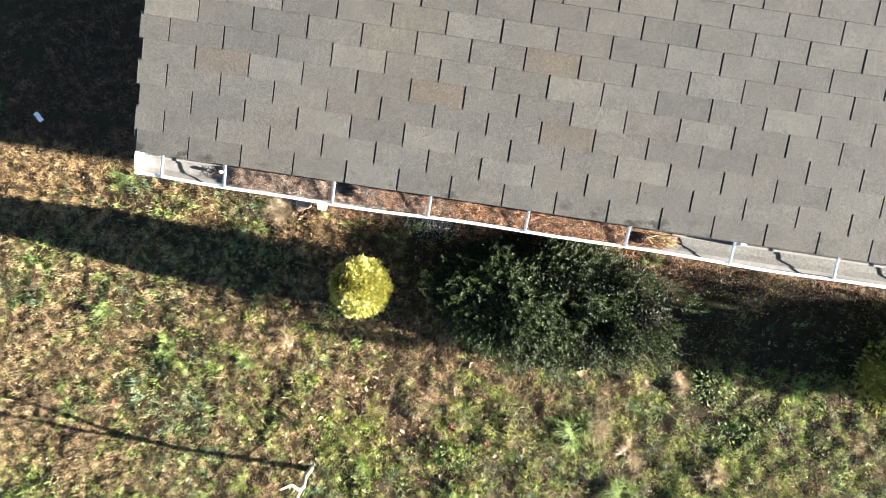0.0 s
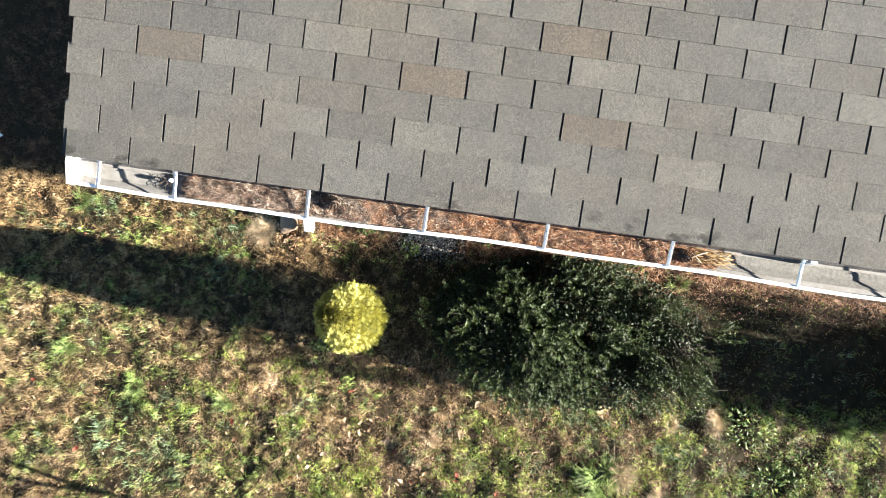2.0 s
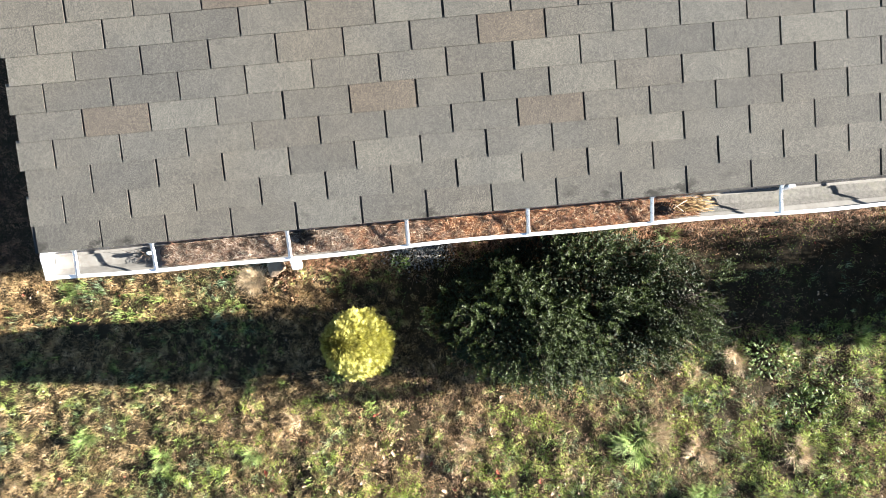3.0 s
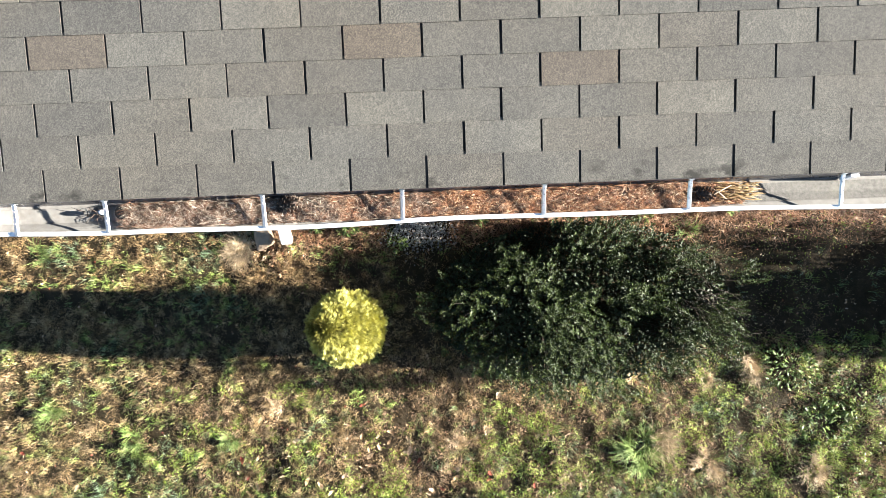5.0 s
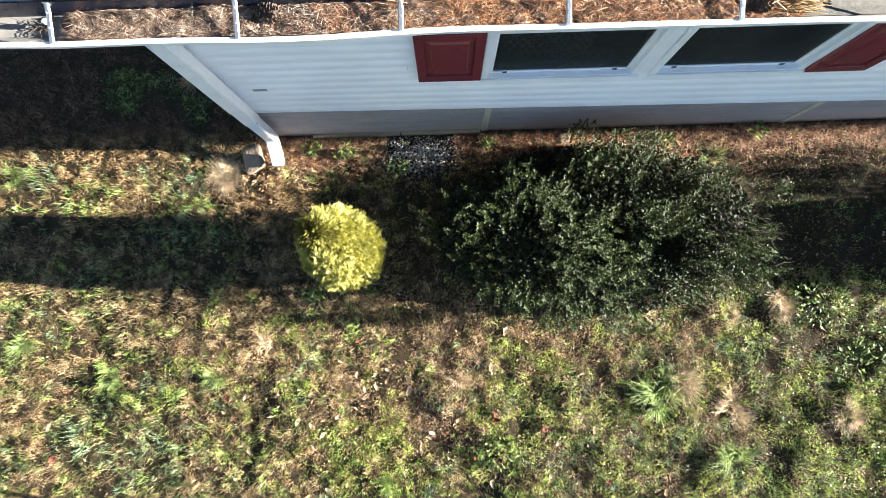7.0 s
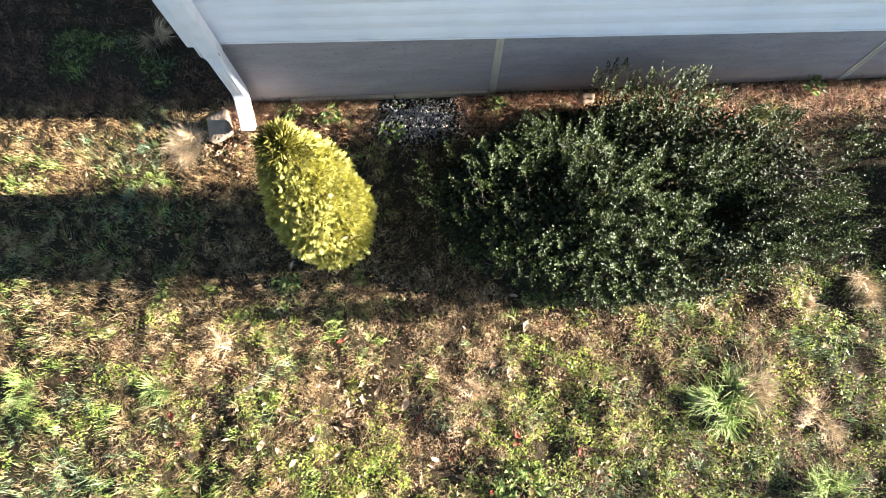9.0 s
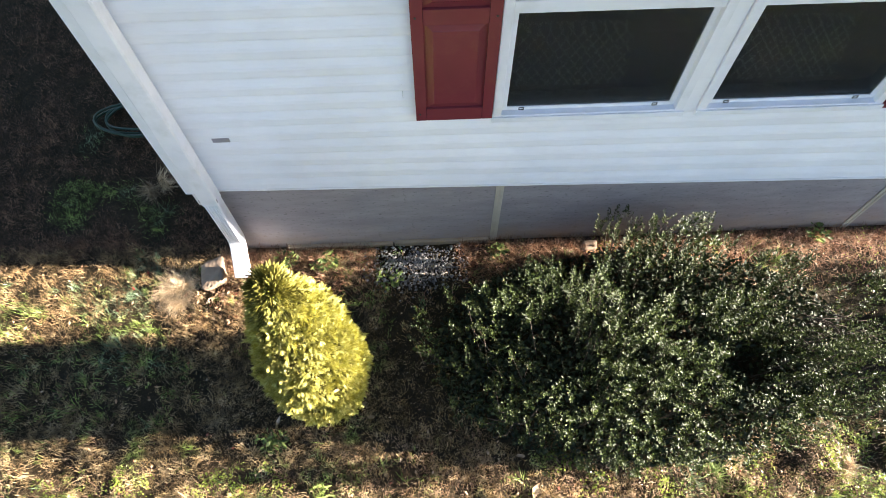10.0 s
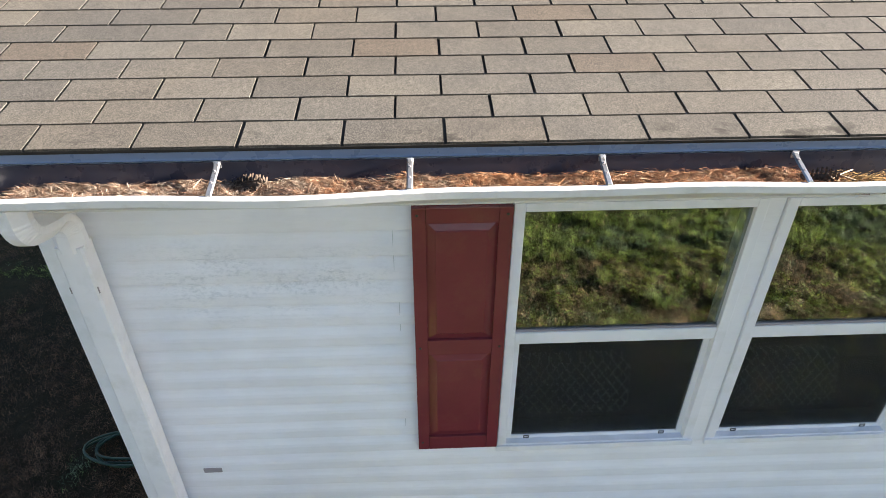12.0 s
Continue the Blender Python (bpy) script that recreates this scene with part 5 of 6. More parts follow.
def build_thuja(at, radius, height, sprays, label, seed, lean=(0.0, 0.0)):
    r = np.random.default_rng(seed)
    root = thing("golden_thuja", at=(at[0], at[1], 0), label=label, category="conifer", group="golden conifers")

    def shell(n, inner):
        h = r.random(n) ** 0.80
        a = r.uniform(0, 6.283, n)
        prof = np.where(h < 0.30, 0.62 + 0.38 * np.sin(h / 0.30 * 1.571), np.cos((h - 0.30) / 0.70 * 1.50) ** 0.72)
        lump = 0.87 + 0.17 * value_noise(a * 2.2 + 9, h * 8, 1.4, seed + 3) + 0.10 * value_noise(a * 6 + 9, h * 22, 1.4, seed + 4)
        rad = radius * prof * lump * inner
        return np.stack([np.cos(a) * rad + lean[0] * h, np.sin(a) * rad * 1.05 + lean[1] * h, 0.05 + h * (height - 0.05)], -1), a, h

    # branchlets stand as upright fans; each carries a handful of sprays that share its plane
    for nm, fans, per, lo, hi, mat, size in (("crown", sprays // 5, 5, 0.84, 1.04, M_THUJA, 0.9), ("inner_foliage", sprays // 6, 4, 0.15, 0.74, M_THUJA_SHADE, 1.6)):
        fc, fa, fh = shell(fans, r.uniform(lo, hi, fans))
        fout = np.stack([np.cos(fa), np.sin(fa), np.zeros(fans)], -1)
        fd = fout * r.uniform(0.35, 0.95, fans)[:, None] * (1 - 0.5 * fh)[:, None] + np.array([0, 0, 1.0]) * (0.50 + 0.6 * fh)[:, None] + r.normal(0, 0.18, (fans, 3))
        fd /= np.linalg.norm(fd, axis=1)[:, None]
        fs = np.cross(fd, np.cross(fout, np.array([0, 0, 1.0])) * 0.6 + r.normal(0, 0.8, (fans, 3)))
        fs /= np.linalg.norm(fs, axis=1)[:, None]
        count = fans * per
        d0, s0 = np.repeat(fd, per, 0), np.repeat(fs, per, 0)
        along, spread_a = r.uniform(-0.030, 0.026, count) * size, r.normal(0, 0.50, count)
        d = d0 * np.cos(spread_a)[:, None] + s0 * np.sin(spread_a)[:, None] + r.normal(0, 0.10, (count, 3))
        d /= np.linalg.norm(d, axis=1)[:, None]
        s = np.cross(np.cross(d, s0) + r.normal(0, 0.15, (count, 3)), d)
        s /= np.linalg.norm(s, axis=1)[:, None]
        c = np.repeat(fc, per, 0) + d0 * along[:, None] + s0 * (np.sin(spread_a) * 0.022 * size)[:, None] + r.normal(0, 0.004, (count, 3))
        nrm = np.cross(d, s)
        L = r.uniform(0.024, 0.046, count) * size
        vs = []
        fingers = [(0.0, 1.0), (0.30, 0.90), (-0.30, 0.88), (0.62, 0.74), (-0.62, 0.72), (0.95, 0.5), (-0.95, 0.52)]
        for ang, ln in fingers:
            jit = ang + r.normal(0, 0.10, count)
            dd = d * np.cos(jit)[:, None] + s * np.sin(jit)[:, None] + nrm * r.normal(0, 0.16, count)[:, None]
            ww = np.cross(dd, nrm)
            tip = c + dd * (L * ln)[:, None]
            mid = c + dd * (L * ln * 0.6)[:, None]
            wd = (L * 0.075)[:, None]
            vs.append(np.stack([c, mid + ww * wd, tip, mid - ww * wd], 1))
        v = np.stack(vs, 1).reshape(-1, 3)
        k = (np.arange(count * len(fingers)) * 4)[:, None]
        t = np.concatenate([k + np.array([[0, 1, 2]]), k + np.array([[0, 2, 3]])], 1).reshape(-1, 3)
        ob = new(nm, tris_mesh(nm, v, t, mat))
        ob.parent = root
    # solid core added inside the foliage; blocks the sun, keeps the far side in shade
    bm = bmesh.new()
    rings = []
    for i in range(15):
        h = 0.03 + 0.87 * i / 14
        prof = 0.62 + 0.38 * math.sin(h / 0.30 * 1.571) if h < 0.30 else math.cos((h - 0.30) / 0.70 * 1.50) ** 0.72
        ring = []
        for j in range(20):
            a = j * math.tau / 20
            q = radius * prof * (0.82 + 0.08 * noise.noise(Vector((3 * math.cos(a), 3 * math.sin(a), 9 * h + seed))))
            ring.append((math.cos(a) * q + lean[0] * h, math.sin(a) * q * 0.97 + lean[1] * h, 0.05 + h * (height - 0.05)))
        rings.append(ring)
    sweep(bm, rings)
    part("sun_block_core", bm, M_THUJA_SHADE, root, "solid dark core added inside the foliage to block sun")
    bm = bmesh.new()
    tube(bm, [(0, 0, -0.03), (lean[0] * 0.4, lean[1] * 0.4, height * 0.4), (lean[0] * 0.85, lean[1] * 0.85, height * 0.85)], 0.022, 7, 0.3)
    part("trunk", bm, M_TWIG, root)
    for k in range(30):
        a, f = k * 2.4, 0.08 + 0.75 * k / 30
        q = radius * 0.75 * (1 - 0.7 * f)
        b = Vector((lean[0] * f, lean[1] * f, height * f))
        bm = bmesh.new()
        tube(bm, [b, b + Vector((math.cos(a) * q * 0.5, math.sin(a) * q * 0.5, 0.05)), b + Vector((math.cos(a) * q, math.sin(a) * q, 0.14))], 0.007, 4, 0.4)
        part("branch", bm, M_TWIG, root)
    return root


build_thuja((-0.705, -0.735), 0.252, 1.49, 26000, "golden yellow egg-shaped thuja beside the downspout", 91, (-0.045, 0.09))
build_thuja((4.72, -0.80), 0.36, 0.95, 4000, "golden thuja in the shade further along the wall", 95)
ob = new("fallen_leaf", bpy.data.meshes["fallen_leaf"])
ob.matrix_basis = pose(-0.575, -0.900, 0.70, 50, 0, 20) @ Matrix.Scale(0.6, 4)
tagged(ob, "pale leaf caught on the golden thuja", "leaf", group="fallen leaves")


def build_sapling():
    root = thing("sapling", at=(-1.035, -2.735, 0), label="leafless pale sapling with two thin limbs", category="sapling")
    bm = bmesh.new()
    tube(bm, [(0.02, 0.05, -0.03), (0.0, 0.02, 0.25), (0.03, 0.0, 0.45), (0.03, 0.01, 0.56)], 0.027, 7, 0.85)
    part("trunk", bm, M_TWIG_PALE, root)
    bm = bmesh.new()
    tube(bm, [(0.03, 0.01, 0.55), (0.02, 0.05, 0.68), (0.0, 0.13, 0.82), (0.01, 0.20, 1.0), (-0.02, 0.26, 1.3)], 0.020, 6, 0.55)
    part("limb", bm, M_TWIG_PALE, root)
    bm = bmesh.new()
    tube(bm, [(0.03, 0.01, 0.54), (0.03, 0.00, 0.72), (0.05, 0.0, 0.95), (0.04, -0.02, 1.25), (0.06, -0.04, 1.5)], 0.022, 6, 0.55)
    part("limb", bm, M_TWIG_PALE, root)


build_sapling()


def build_weed_patch(at, n, reach, seed):
    """Dark broad dock-like leaves."""
    r = np.random.default_rng(seed)
    a, q = r.uniform(0, 6.28, n), np.sqrt(r.random(n)) * reach
    c = np.stack([np.cos(a) * q, np.sin(a) * q * 0.8, r.uniform(0.02, 0.10, n)], -1)
    d = np.stack([np.cos(a + r.normal(0, 0.9, n)), np.sin(a + r.normal(0, 0.9, n)), r.uniform(-0.3, 0.6, n)], -1)
    d /= np.linalg.norm(d, axis=1)[:, None]
    v, t = leaf_cloud(c, d, r.uniform(0.024, 0.058, n), r, 0.3, 0.45)
    return v + np.array([at[0], at[1], float(ground_height(*at))]), t


dock_v, dock_t, dock_n = [], [], 0
for k, (x, y, n, q) in enumerate(((3.02, -1.30, 300, 0.26), (3.35, -1.80, 260, 0.26), (0.38, -2.42, 150, 0.17), (2.6, 0.12, 50, 0.10), (3.5, -1.6, 120, 0.22), (-1.05, -1.12, 60, 0.10), (3.6, -2.4, 140, 0.3), (4.3, -1.9, 130, 0.3), (-0.80, 0.06, 60, 0.10), (-1.05, 0.08, 50, 0.08), (-0.35, -0.10, 50, 0.09), (0.38, 0.08, 50, 0.07), (1.85, 0.06, 40, 0.07))):
    v, t = build_weed_patch((x, y + 0.09), n, q, 200 + k)
    dock_v.append(v)
    dock_t.append(t + dock_n)
    dock_n += len(v)
tagged(new("broad_weeds", tris_mesh("broad_weeds", np.concatenate(dock_v), np.concatenate(dock_t), M_DOCK)), "patches of broad-leaved green weeds in the lawn", "weeds", kind="stuff")
# ---- in the gutter ----
def build_needles():
    r = np.random.default_rng(131)
    n = 46000
    x = r.uniform(-1.27, 1.30, n)
    y = 0.002 - 0.114 * r.random(n)
    fill = 2.974 + 0.020 * value_noise(x, y, 9.0, 5) + 0.012 * value_noise(x, y, 30.0, 6) - 0.03 * np.clip((x - 1.05) / 0.25, 0, 1)
    z = fill - np.abs(r.normal(0, 0.010, n))
    head = r.uniform(0, 6.283, n)
    head = np.where(r.random(n) < 0.40, r.normal(0, 0.8, n) + np.where(r.random(n) < 0.5, 0, math.pi), head)
    length = r.uniform(0.020, 0.058, n)
    length = np.minimum(length, 0.03 + 0.09 * np.abs(np.cos(head)))
    p = np.stack([x, y, z], -1)
    d = np.stack([np.cos(head), np.sin(head), r.normal(0.02, 0.17, n)], -1)
    tip = p + d * length[:, None]
    tip[:, 2] = np.maximum(tip[:, 2], 2.962)
    p[:, 2] = np.maximum(p[:, 2], 2.960)
    p[:, 1] = np.maximum(p[:, 1], -0.084 - 0.022 * np.clip((p[:, 2] - 2.960) / 0.02, 0, 1))
    tip[:, 1] = np.clip(tip[:, 1], -0.084 - 0.022 * np.clip((tip[:, 2] - 2.960) / 0.02, 0, 1), -0.006)
    mid = (p + tip) / 2 + np.stack([r.normal(0, 0.004, n), r.normal(0, 0.004, n), r.uniform(0, 0.007, n)], -1)
    s = np.stack([-np.sin(head), np.cos(head), r.normal(0, 0.3, n)], -1) * r.uniform(0.0005, 0.0009, n)[:, None]
    v = np.stack([p - s, p + s, mid - s, mid + s, tip], 1).reshape(-1, 3)
    k = (np.arange(n) * 5)[:, None]
    t = np.concatenate([k + np.array([[0, 1, 3]]), k + np.array([[0, 3, 2]]), k + np.array([[2, 3, 4]])], 1).reshape(-1, 3)
    tagged(new("pine_needles", tris_mesh("pine_needles", v, t, M_NEEDLE)), "clogged mat of rust and grey pine needles in the gutter", "pine needles", kind="stuff")
    # packed core of the mat
    bm = bmesh.new()
    rings = []
    for i in range(54):
        xx = -1.26 + 2.56 * i / 53
        h = 0.030 * float(value_noise(xx, 0.0, 9.0, 5)) - 0.03 * min(1.0, max(0.0, (xx - 1.05) / 0.25))
        h -= 0.02 * max(0.0, 1 - (xx + 1.26) / 0.08)
        rings.append([(xx, -0.007, 2.946), (xx, -0.010, 2.951 + h * 0.7), (xx, -0.05, 2.956 + h), (xx, -0.080, 2.957 + h * 0.6), (xx, -0.076, 2.950), (xx, -0.064, 2.940)])
    sweep(bm, rings)
    tagged(new("needle_mat", mesh_of("needle_mat", bm, M_NEEDLE)), "packed rotting needles in the gutter's bottom", "pine needles", kind="stuff")
    # a golden fan swept up at the open end
    n = 170
    fan = thing("needle_tuft", at=(1.30, -0.050, 2.950), label="golden fan of fresh pine needles in the gutter", category="pine needles")
    a = r.normal(-0.15, 0.28, n)
    base = np.stack([r.uniform(-0.12, 0.05, n), r.normal(0, 0.022, n) + 0.01, r.uniform(0.0, 0.035, n)], -1)
    d = np.stack([np.cos(a), np.sin(a) * 0.45, r.normal(-0.05, 0.12, n)], -1)
    ln = r.uniform(0.04, 0.09, n)
    tip = base + d * ln[:, None]
    tip[:, 1] = np.clip(tip[:, 1], -0.055, 0.045)
    tip[:, 2] = np.clip(tip[:, 2], 0.0, 0.08)
    mid = (base + tip) / 2 + np.array([0, 0, 0.012])
    s = np.stack([np.zeros(n), np.ones(n), np.zeros(n)], -1) * 0.0012
    v = np.stack([base - s, base + s, mid - s, mid + s, tip], 1).reshape(-1, 3)
    k = (np.arange(n) * 5)[:, None]
    t = np.concatenate([k + np.array([[0, 1, 3]]), k + np.array([[0, 3, 2]]), k + np.array([[2, 3, 4]])], 1).reshape(-1, 3)
    ob = new("needles", tris_mesh("needles", v, t, M_NEEDLE_GOLD))
    ob.parent = fan


build_needles()


def pine_cone(at, turn, scale):
    bm = bmesh.new()
    for i in range(70):
        t = i / 69
        a = i * 2.39996
        q = 0.020 * math.sin(math.pi * (0.12 + 0.80 * t)) + 0.003
        p = Vector((q * math.cos(a), q * math.sin(a), (t - 0.5) * 0.085))
        o = Vector((math.cos(a), math.sin(a), 0.35)).normalized()
        s = Vector((-math.sin(a), math.cos(a), 0))
        up = o.cross(s)
        tip = p + o * 0.012
        vs = [bm.verts.new(c) for c in (p - s * 0.005, p + s * 0.005, tip + s * 0.006, tip + o * 0.003, tip - s * 0.006, tip - up * 0.004)]
        bm.faces.new(vs[:5])
        bm.faces.new((vs[4], vs[3], vs[5]))
        bm.faces.new((vs[3], vs[2], vs[5]))
    bmesh.ops.create_icosphere(bm, subdivisions=1, radius=0.016, matrix=Matrix.Diagonal((1, 1, 2.3, 1)))
    ob = new("pine_cone", mesh_of("pine_cone", bm, M_CONE))
    ob.matrix_basis = pose(*at, *turn) @ Matrix.Scale(scale, 4)
    tagged(ob, "dark open pine cone lying in the gutter needles", "pine cone", group="pine cones in the gutter")


pine_cone((-0.585, -0.030, 2.985), (10, 82, 12), 1.15)
pine_cone((1.150, -0.050, 2.988), (0, 85, -8), 0.95)

# sandy grit washed off the shingles
bm = bmesh.new()
sweep(bm, [[(x, -0.007, 2.944), (x, -0.008, 2.949 + 0.002 * math.sin(6 * x)), (x, -0.05, 2.946 + 0.002 * math.sin(9 * x)), (x, -0.088, 2.9645), (x, -0.070, 2.9445)] for x in np.arange(1.25, 4.6, 0.07)])
tagged(new("grit", mesh_of("grit", bm, M_GRIT)), "grey shingle grit washed into the gutter", "grit", kind="stuff")
bm = bmesh.new()
sweep(bm, [[(x, -0.007, 2.944), (x, -0.008, 2.946), (x, -0.05, 2.943 + 0.001 * math.sin(9 * x)), (x, -0.069, 2.944), (x, -0.066, 2.9395)] for x in np.arange(-1.848, -1.24, 0.06)])
tagged(new("silt", mesh_of("silt", bm, M_SILT)), "thin pale silt film in the gutter's empty end", "silt", kind="stuff")
bm = bmesh.new()
rr = random.Random(8)
for k in range(16):
    p = Vector((-1.40 + rr.gauss(0, 0.03), -0.045 + rr.gauss(0, 0.015), 2.955))
    d = Vector((rr.gauss(0, 1), rr.gauss(0, 0.6), rr.uniform(0, 0.5))).normalized()
    q = p + d * rr.uniform(0.03, 0.06)
    q.y = max(-0.105, min(-0.008, q.y))
    tube(bm, [p, (p + q) / 2 + Vector((0, 0, 0.008)), q], 0.0016, 4, 0.5)
for k, (p, q) in enumerate((((1.13, -0.085, 2.985), (1.26, -0.020, 3.000)), ((1.16, -0.020, 2.990), (1.24, -0.075, 2.992)))):
    stick = bmesh.new()
    tube(stick, [p, tuple((a + b) / 2 + 0.004 for a, b in zip(p, q)), q], 0.0028, 5, 0.6)
    tagged(new("stick", mesh_of("stick", stick, M_TWIG_PALE)), "pale bare stick lying across the gutter needles", "stick", group="sticks in the gutter")
tagged(new("twig_nest", mesh_of("twig_nest", bm, M_CONE)), "small tangle of dark twigs in the gutter", "twigs")

# ---- on the ground by the house ----
def rock(name, at, size, seed, mat, label, turn=(0, 0, 0)):
    """A blunt, weathered block of field stone."""
    bm = bmesh.new()
    bmesh.ops.create_icosphere(bm, subdivisions=4, radius=1.0)
    for v in bm.verts:
        d = v.co.normalized()
        p = d / (abs(d.x) ** 5 + abs(d.y) ** 5 + abs(d.z) ** 5) ** 0.2
        p = Vector((p.x + 0.18 * p.y, p.y - 0.15 * p.z, p.z + 0.12 * p.x))
        v.co = p * (1.0 + 0.12 * noise.noise(p * 1.3 + Vector((seed, 0, 0))) + 0.05 * noise.noise(p * 5 + Vector((0, seed, 0))))
    ob = new(name, mesh_of(name, bm, mat))
    ob.matrix_basis = pose(*at, *turn) @ Matrix.Diagonal((*size, 1))
    return tagged(ob, label, "stone")


rock("stone", (-1.545, 0.10, 0.02), (0.085, 0.108, 0.045), 9, M_STONE, "rough tan stone beside the downspout's foot", (-8, -6, 20))
rock("stone", (1.02, 0.20, 0.02), (0.05, 0.04, 0.03), 5, M_STONE, "small tan stone at the skirting's foot")


def build_gravel():
    r = np.random.default_rng(141)
    n = 1300
    x, y = r.normal(-0.17, 0.17, n), r.normal(0.10, 0.085, n)
    keep = (y < 0.25) & (np.abs(x + 0.17) < 0.36)
    x, y = x[keep], y[keep]
    n = len(x)
    s = r.uniform(0.005, 0.012, n)
    c = np.stack([x, y, ground_height(x, y) + r.uniform(0.012, 0.03, n)], -1)
    axes = np.array([[1, 0, 0], [-1, 0, 0], [0, 1, 0], [0, -1, 0], [0, 0, 0.7], [0, 0, -0.7]], float)
    a = r.uniform(0, 6.28, n)
    rot = np.stack([np.stack([np.cos(a), -np.sin(a), 0 * a], -1), np.stack([np.sin(a), np.cos(a), 0 * a], -1), np.stack([0 * a, 0 * a, 1 + 0 * a], -1)], 1)
    off = axes[None] * r.uniform(0.6, 1.3, (n, 6, 1))
    v = (c[:, None] + np.einsum("nij,nkj->nki", rot, off) * s[:, None, None]).reshape(-1, 3)
    f = np.array([[0, 2, 4], [2, 1, 4], [1, 3, 4], [3, 0, 4], [2, 0, 5], [1, 2, 5], [3, 1, 5], [0, 3, 5]])
    t = ((np.arange(n) * 6)[:, None, None] + f[None]).reshape(-1, 3)
    me = tris_mesh("gravel", v, t, M_GRAVEL)
    me.shade_flat()
    tagged(new("gravel", me), "patch of loose grey gravel by the skirting", "gravel", kind="stuff")


build_gravel()


def build_hose():
    root = thing("garden_hose", at=(-2.27, 1.42, 0), label="coiled dark green garden hose on the shaded grass", category="hose")
    bm = bmesh.new()
    pts = []
    for i in range(120):
        t = i / 119
        a = t * 6.283 * 4.2
        pts.append(((0.30 + 0.05 * math.sin(a * 0.37)) * math.cos(a) + 0.04 * math.sin(3 * t), (0.15 + 0.03 * math.cos(a * 0.53)) * math.sin(a), 0.03 + 0.05 * t + 0.01 * math.sin(2.3 * a)))
    pts += [(0.36, 0.05, 0.07), (0.5, -0.02, 0.06), (0.72, 0.0, 0.05)]
    tube(bm, pts, 0.010, 6)
    part("coil", bm, M_HOSE, root)
    bm = bmesh.new()
    bmesh.ops.create_cone(bm, cap_ends=True, segments=10, radius1=0.016, radius2=0.012, depth=0.05, matrix=pose(-0.02, 0.18, 0.09, 70, 20, 0))
    part("coupling", bm, M_BRASS, root, "bright metal hose coupling")


build_hose()
bm = bmesh.new()
bmesh.ops.create_grid(bm, x_segments=6, y_segments=3, size=0.5)
for v in bm.verts:
    v.co = Vector((v.co.x * 0.11, v.co.y * 0.05, 0.012 * math.sin(7 * v.co.x) + 0.008 * math.cos(9 * v.co.y)))
bmesh.ops.solidify(bm, geom=bm.faces[:], thickness=0.002)
ob = new("litter_scrap", mesh_of("litter_scrap", bm, M_LITTER))
ob.matrix_basis = pose(-4.48, 0.55, float(ground_height(-4.46, 0.485)) + 0.05, 0, 0, -40)
tagged(ob, "scrap of white plastic litter on shaded grass", "litter")

# ---- roof shingles, one tab at a time ----
BROWN_AT = {(-5.0, 4), (-1.0, 4), (1.0, 6), (1.5, 3), (-3.0, 8)}
TAN_AT = {(1.5, 1), (0.0, 0), (4.0, 8), (-2.0, 6), (-2.5, 3), (-1.5, 7), (3.0, 4), (5.0, 6)}
DARK_AT = {(-5.5, 5), (-3.5, 7), (-4.5, 5), (-6.0, 0), (-4.0, 6), (3.5, 5), (3.0, 8), (-2.0, 2), (-5.0, 0), (4.5, 3), (2.5, 7), (6.0, 2)}
PALE_AT = {(-2.5, 5), (-1.0, 2), (-3.0, 2), (1.5, 5), (-4.0, 4), (2.0, 4), (-6.5, 1), (-6.0, 6), (-5.5, 7), (0.5, 1), (3.0, 2), (-0.5, 7), (5.5, 5), (7.0, 2)}


def tab_mesh(w, seed, mat=M_SHINGLE):
    """One shingle tab with a worn lower edge; its own origin at the lower middle, lying in the roof's plane."""
    r = random.Random(seed)
    bm = bmesh.new()
    h = COURSE + 0.012
    low = [(-w / 2, 0.0)] + [(-w / 2 + w * k / 5, r.uniform(-0.0010, 0.0010)) for k in range(1, 5)] + [(w / 2, 0.0)]
    outline = low + [(w / 2, h), (-w / 2, h)]
    th = 0.0072
    a = [bm.verts.new((x, y, (th if y < 0.02 else th * 0.2) + r.uniform(-0.0003, 0.0005))) for x, y in outline]
    b = [bm.verts.new((x, y, -0.0035)) for x, y in outline]
    bm.faces.new(a)
    n = len(outline)
    for i in range(n):
        bm.faces.new((b[i], b[(i + 1) % n], a[(i + 1) % n], a[i]))
    bmesh.ops.recalc_face_normals(bm, faces=bm.faces)
    return mesh_of("shingle", bm, mat)


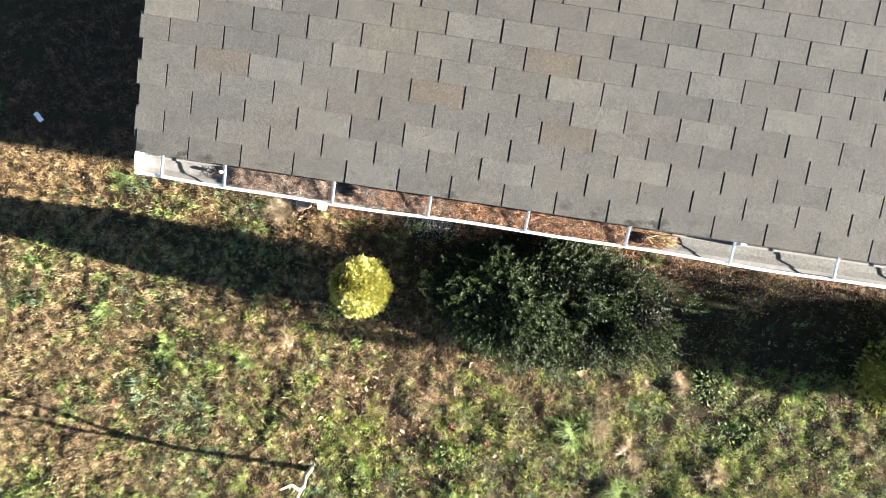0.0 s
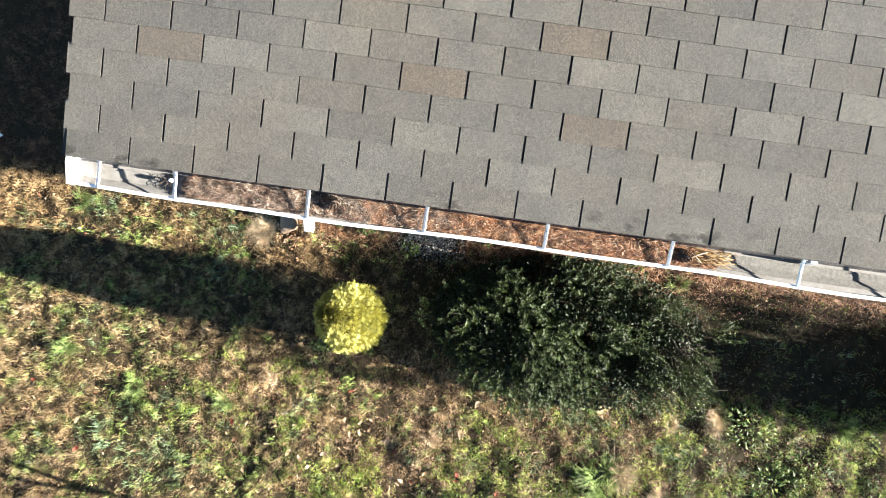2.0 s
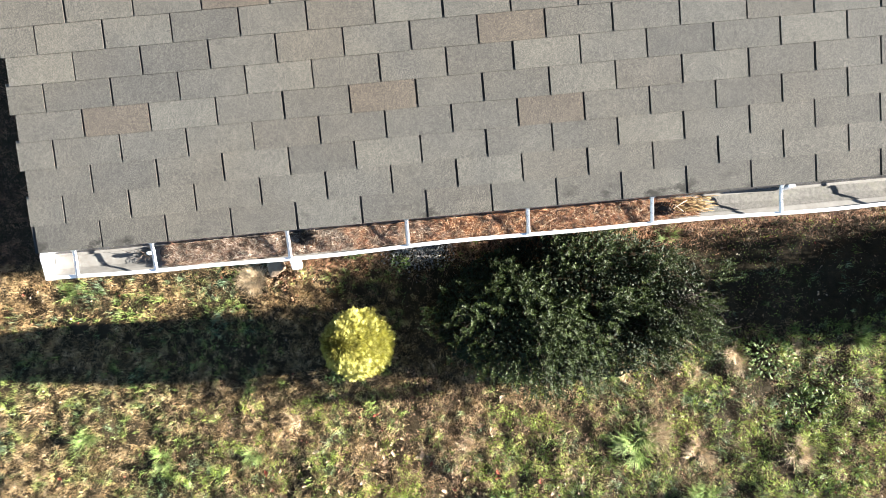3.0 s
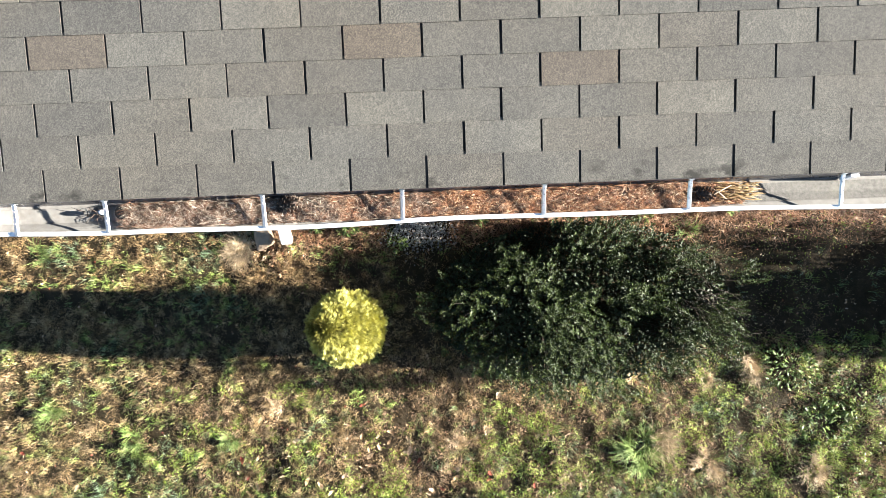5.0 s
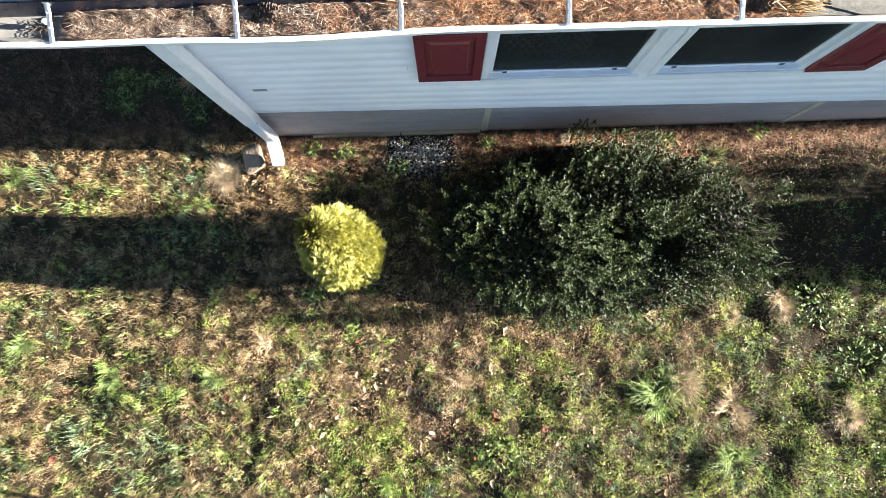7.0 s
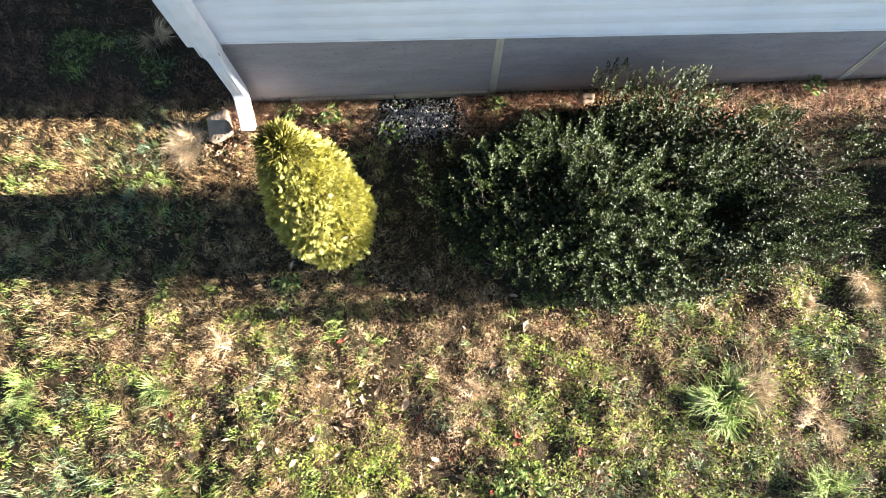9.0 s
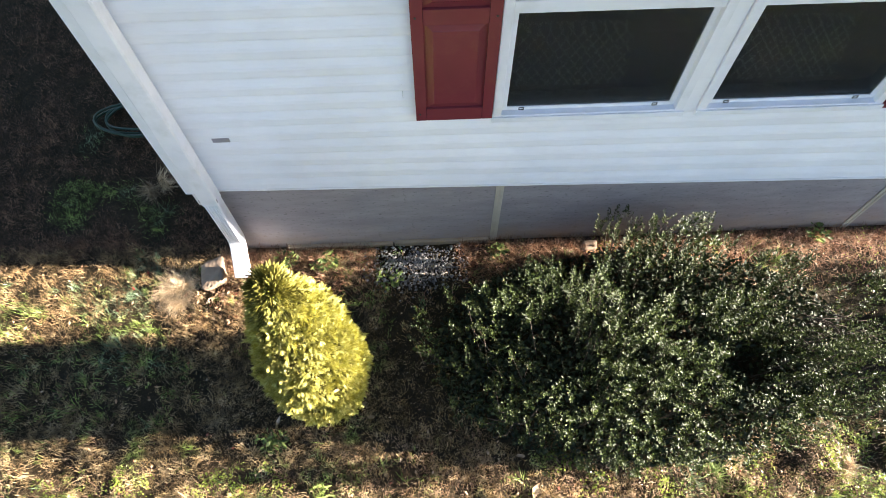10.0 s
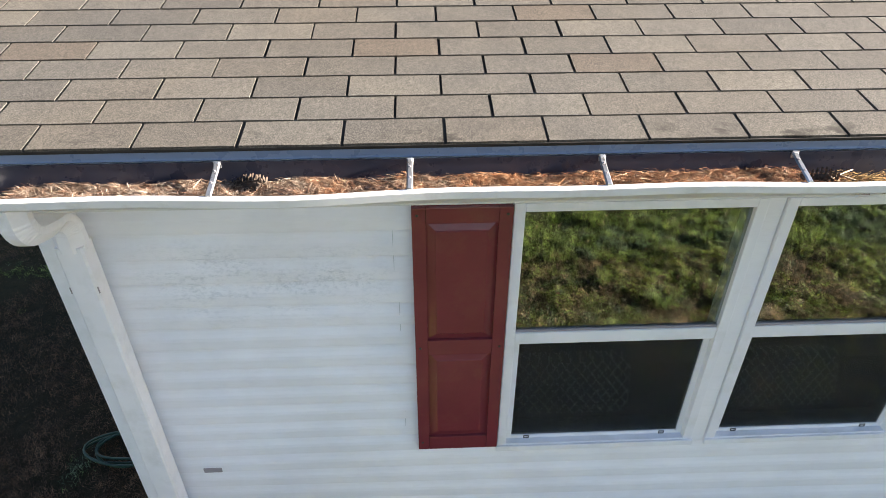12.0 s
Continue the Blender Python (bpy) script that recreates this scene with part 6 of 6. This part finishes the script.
def build_shingles():
    r = random.Random(17)
    gap = 0.0085
    full = [tab_mesh(TAB - gap - 0.0012 * (k % 3), k) for k in range(6)]
    special = [(where, tab_mesh(TAB - gap, 30 + k, mat), mat) for k, (where, mat) in enumerate(((BROWN_AT, M_SHINGLE_BROWN), (TAN_AT, M_SHINGLE_TAN), (DARK_AT, M_SHINGLE_DARK), (PALE_AT, M_SHINGLE_PALE)))]
    tilt = Matrix.Rotation(PITCH, 4, "X")
    far_v, far_t = [], []
    count = 0
    right_near = 4.6
    for c in range(0, 34):
        first = (0.5 if c % 2 else 0.0) - 4 - 3
        k = 0
        while True:
            x = (first + k) * TAB
            spot = (first + k, c)
            k += 1
            if x > 15.3:
                break
            x0, x1 = x, x + TAB
            if x1 < RAKE_X + 0.03:
                continue
            cut = x0 < RAKE_X
            near = c <= 13 and x0 < right_near - 0.18 * c
            ox = 0.002 * math.sin(c * 2.1) + r.uniform(-0.0012, 0.0012)
            os = 0.0015 * math.sin(x * 1.3 + c)
            if near and count < 300:
                if cut:
                    w = x1 - RAKE_X - gap / 2
                    me, cx = tab_mesh(w, 50 + c), (x1 - gap / 2 + RAKE_X) / 2
                else:
                    me, cx = full[r.randrange(6)], (x0 + x1) / 2
                    for where, other, _ in special:
                        me = other if spot in where else me
                ob = new("shingle", me)
                ob.parent = ROOF
                p = roof_point(cx + ox, COURSE * c + os, 0.0005)
                ob.matrix_basis = Matrix.Translation(p) @ tilt @ Matrix.Rotation(r.uniform(-0.002, 0.002), 4, "Z")
                count += 1
            else:
                lo, hi = max(x0, RAKE_X) + gap / 2, x1 - gap / 2
                s0, s1 = COURSE * c, COURSE * (c + 1) + 0.012
                base = len(far_v)
                far_v += [roof_point(lo, s0, 0.0072), roof_point(hi, s0, 0.0072), roof_point(hi, s1, 0.001), roof_point(lo, s1, 0.001), roof_point(lo, s0, -0.003), roof_point(hi, s0, -0.003), roof_point(hi, s1, -0.003), roof_point(lo, s1, -0.003)]
                for q in ((0, 1, 2, 3), (4, 5, 1, 0), (5, 6, 2, 1), (7, 4, 0, 3)):
                    far_t += [[base + q[0], base + q[1], base + q[2]], [base + q[0], base + q[2], base + q[3]]]
    me = tris_mesh("far_shingles", np.array([tuple(v) for v in far_v]), np.array(far_t), M_SHINGLE_FAR)
    me.shade_flat()
    ob = new("far_shingles", me)
    ob.parent = ROOF
    tagged(ob, "weathered grey-brown shingles", kind="stuff")
    # starter course under the eave tabs
    bm = bmesh.new()
    sweep(bm, [[roof_point(x, -0.002, -0.0008), roof_point(x, 0.14, -0.0008), roof_point(x, 0.14, -0.0045), roof_point(x, -0.002, -0.0045)] for x in (RAKE_X - 0.002, 3.0, 9.3)])
    part("starter_course", bm, M_FELT, ROOF, "dark starter course")


build_shingles()
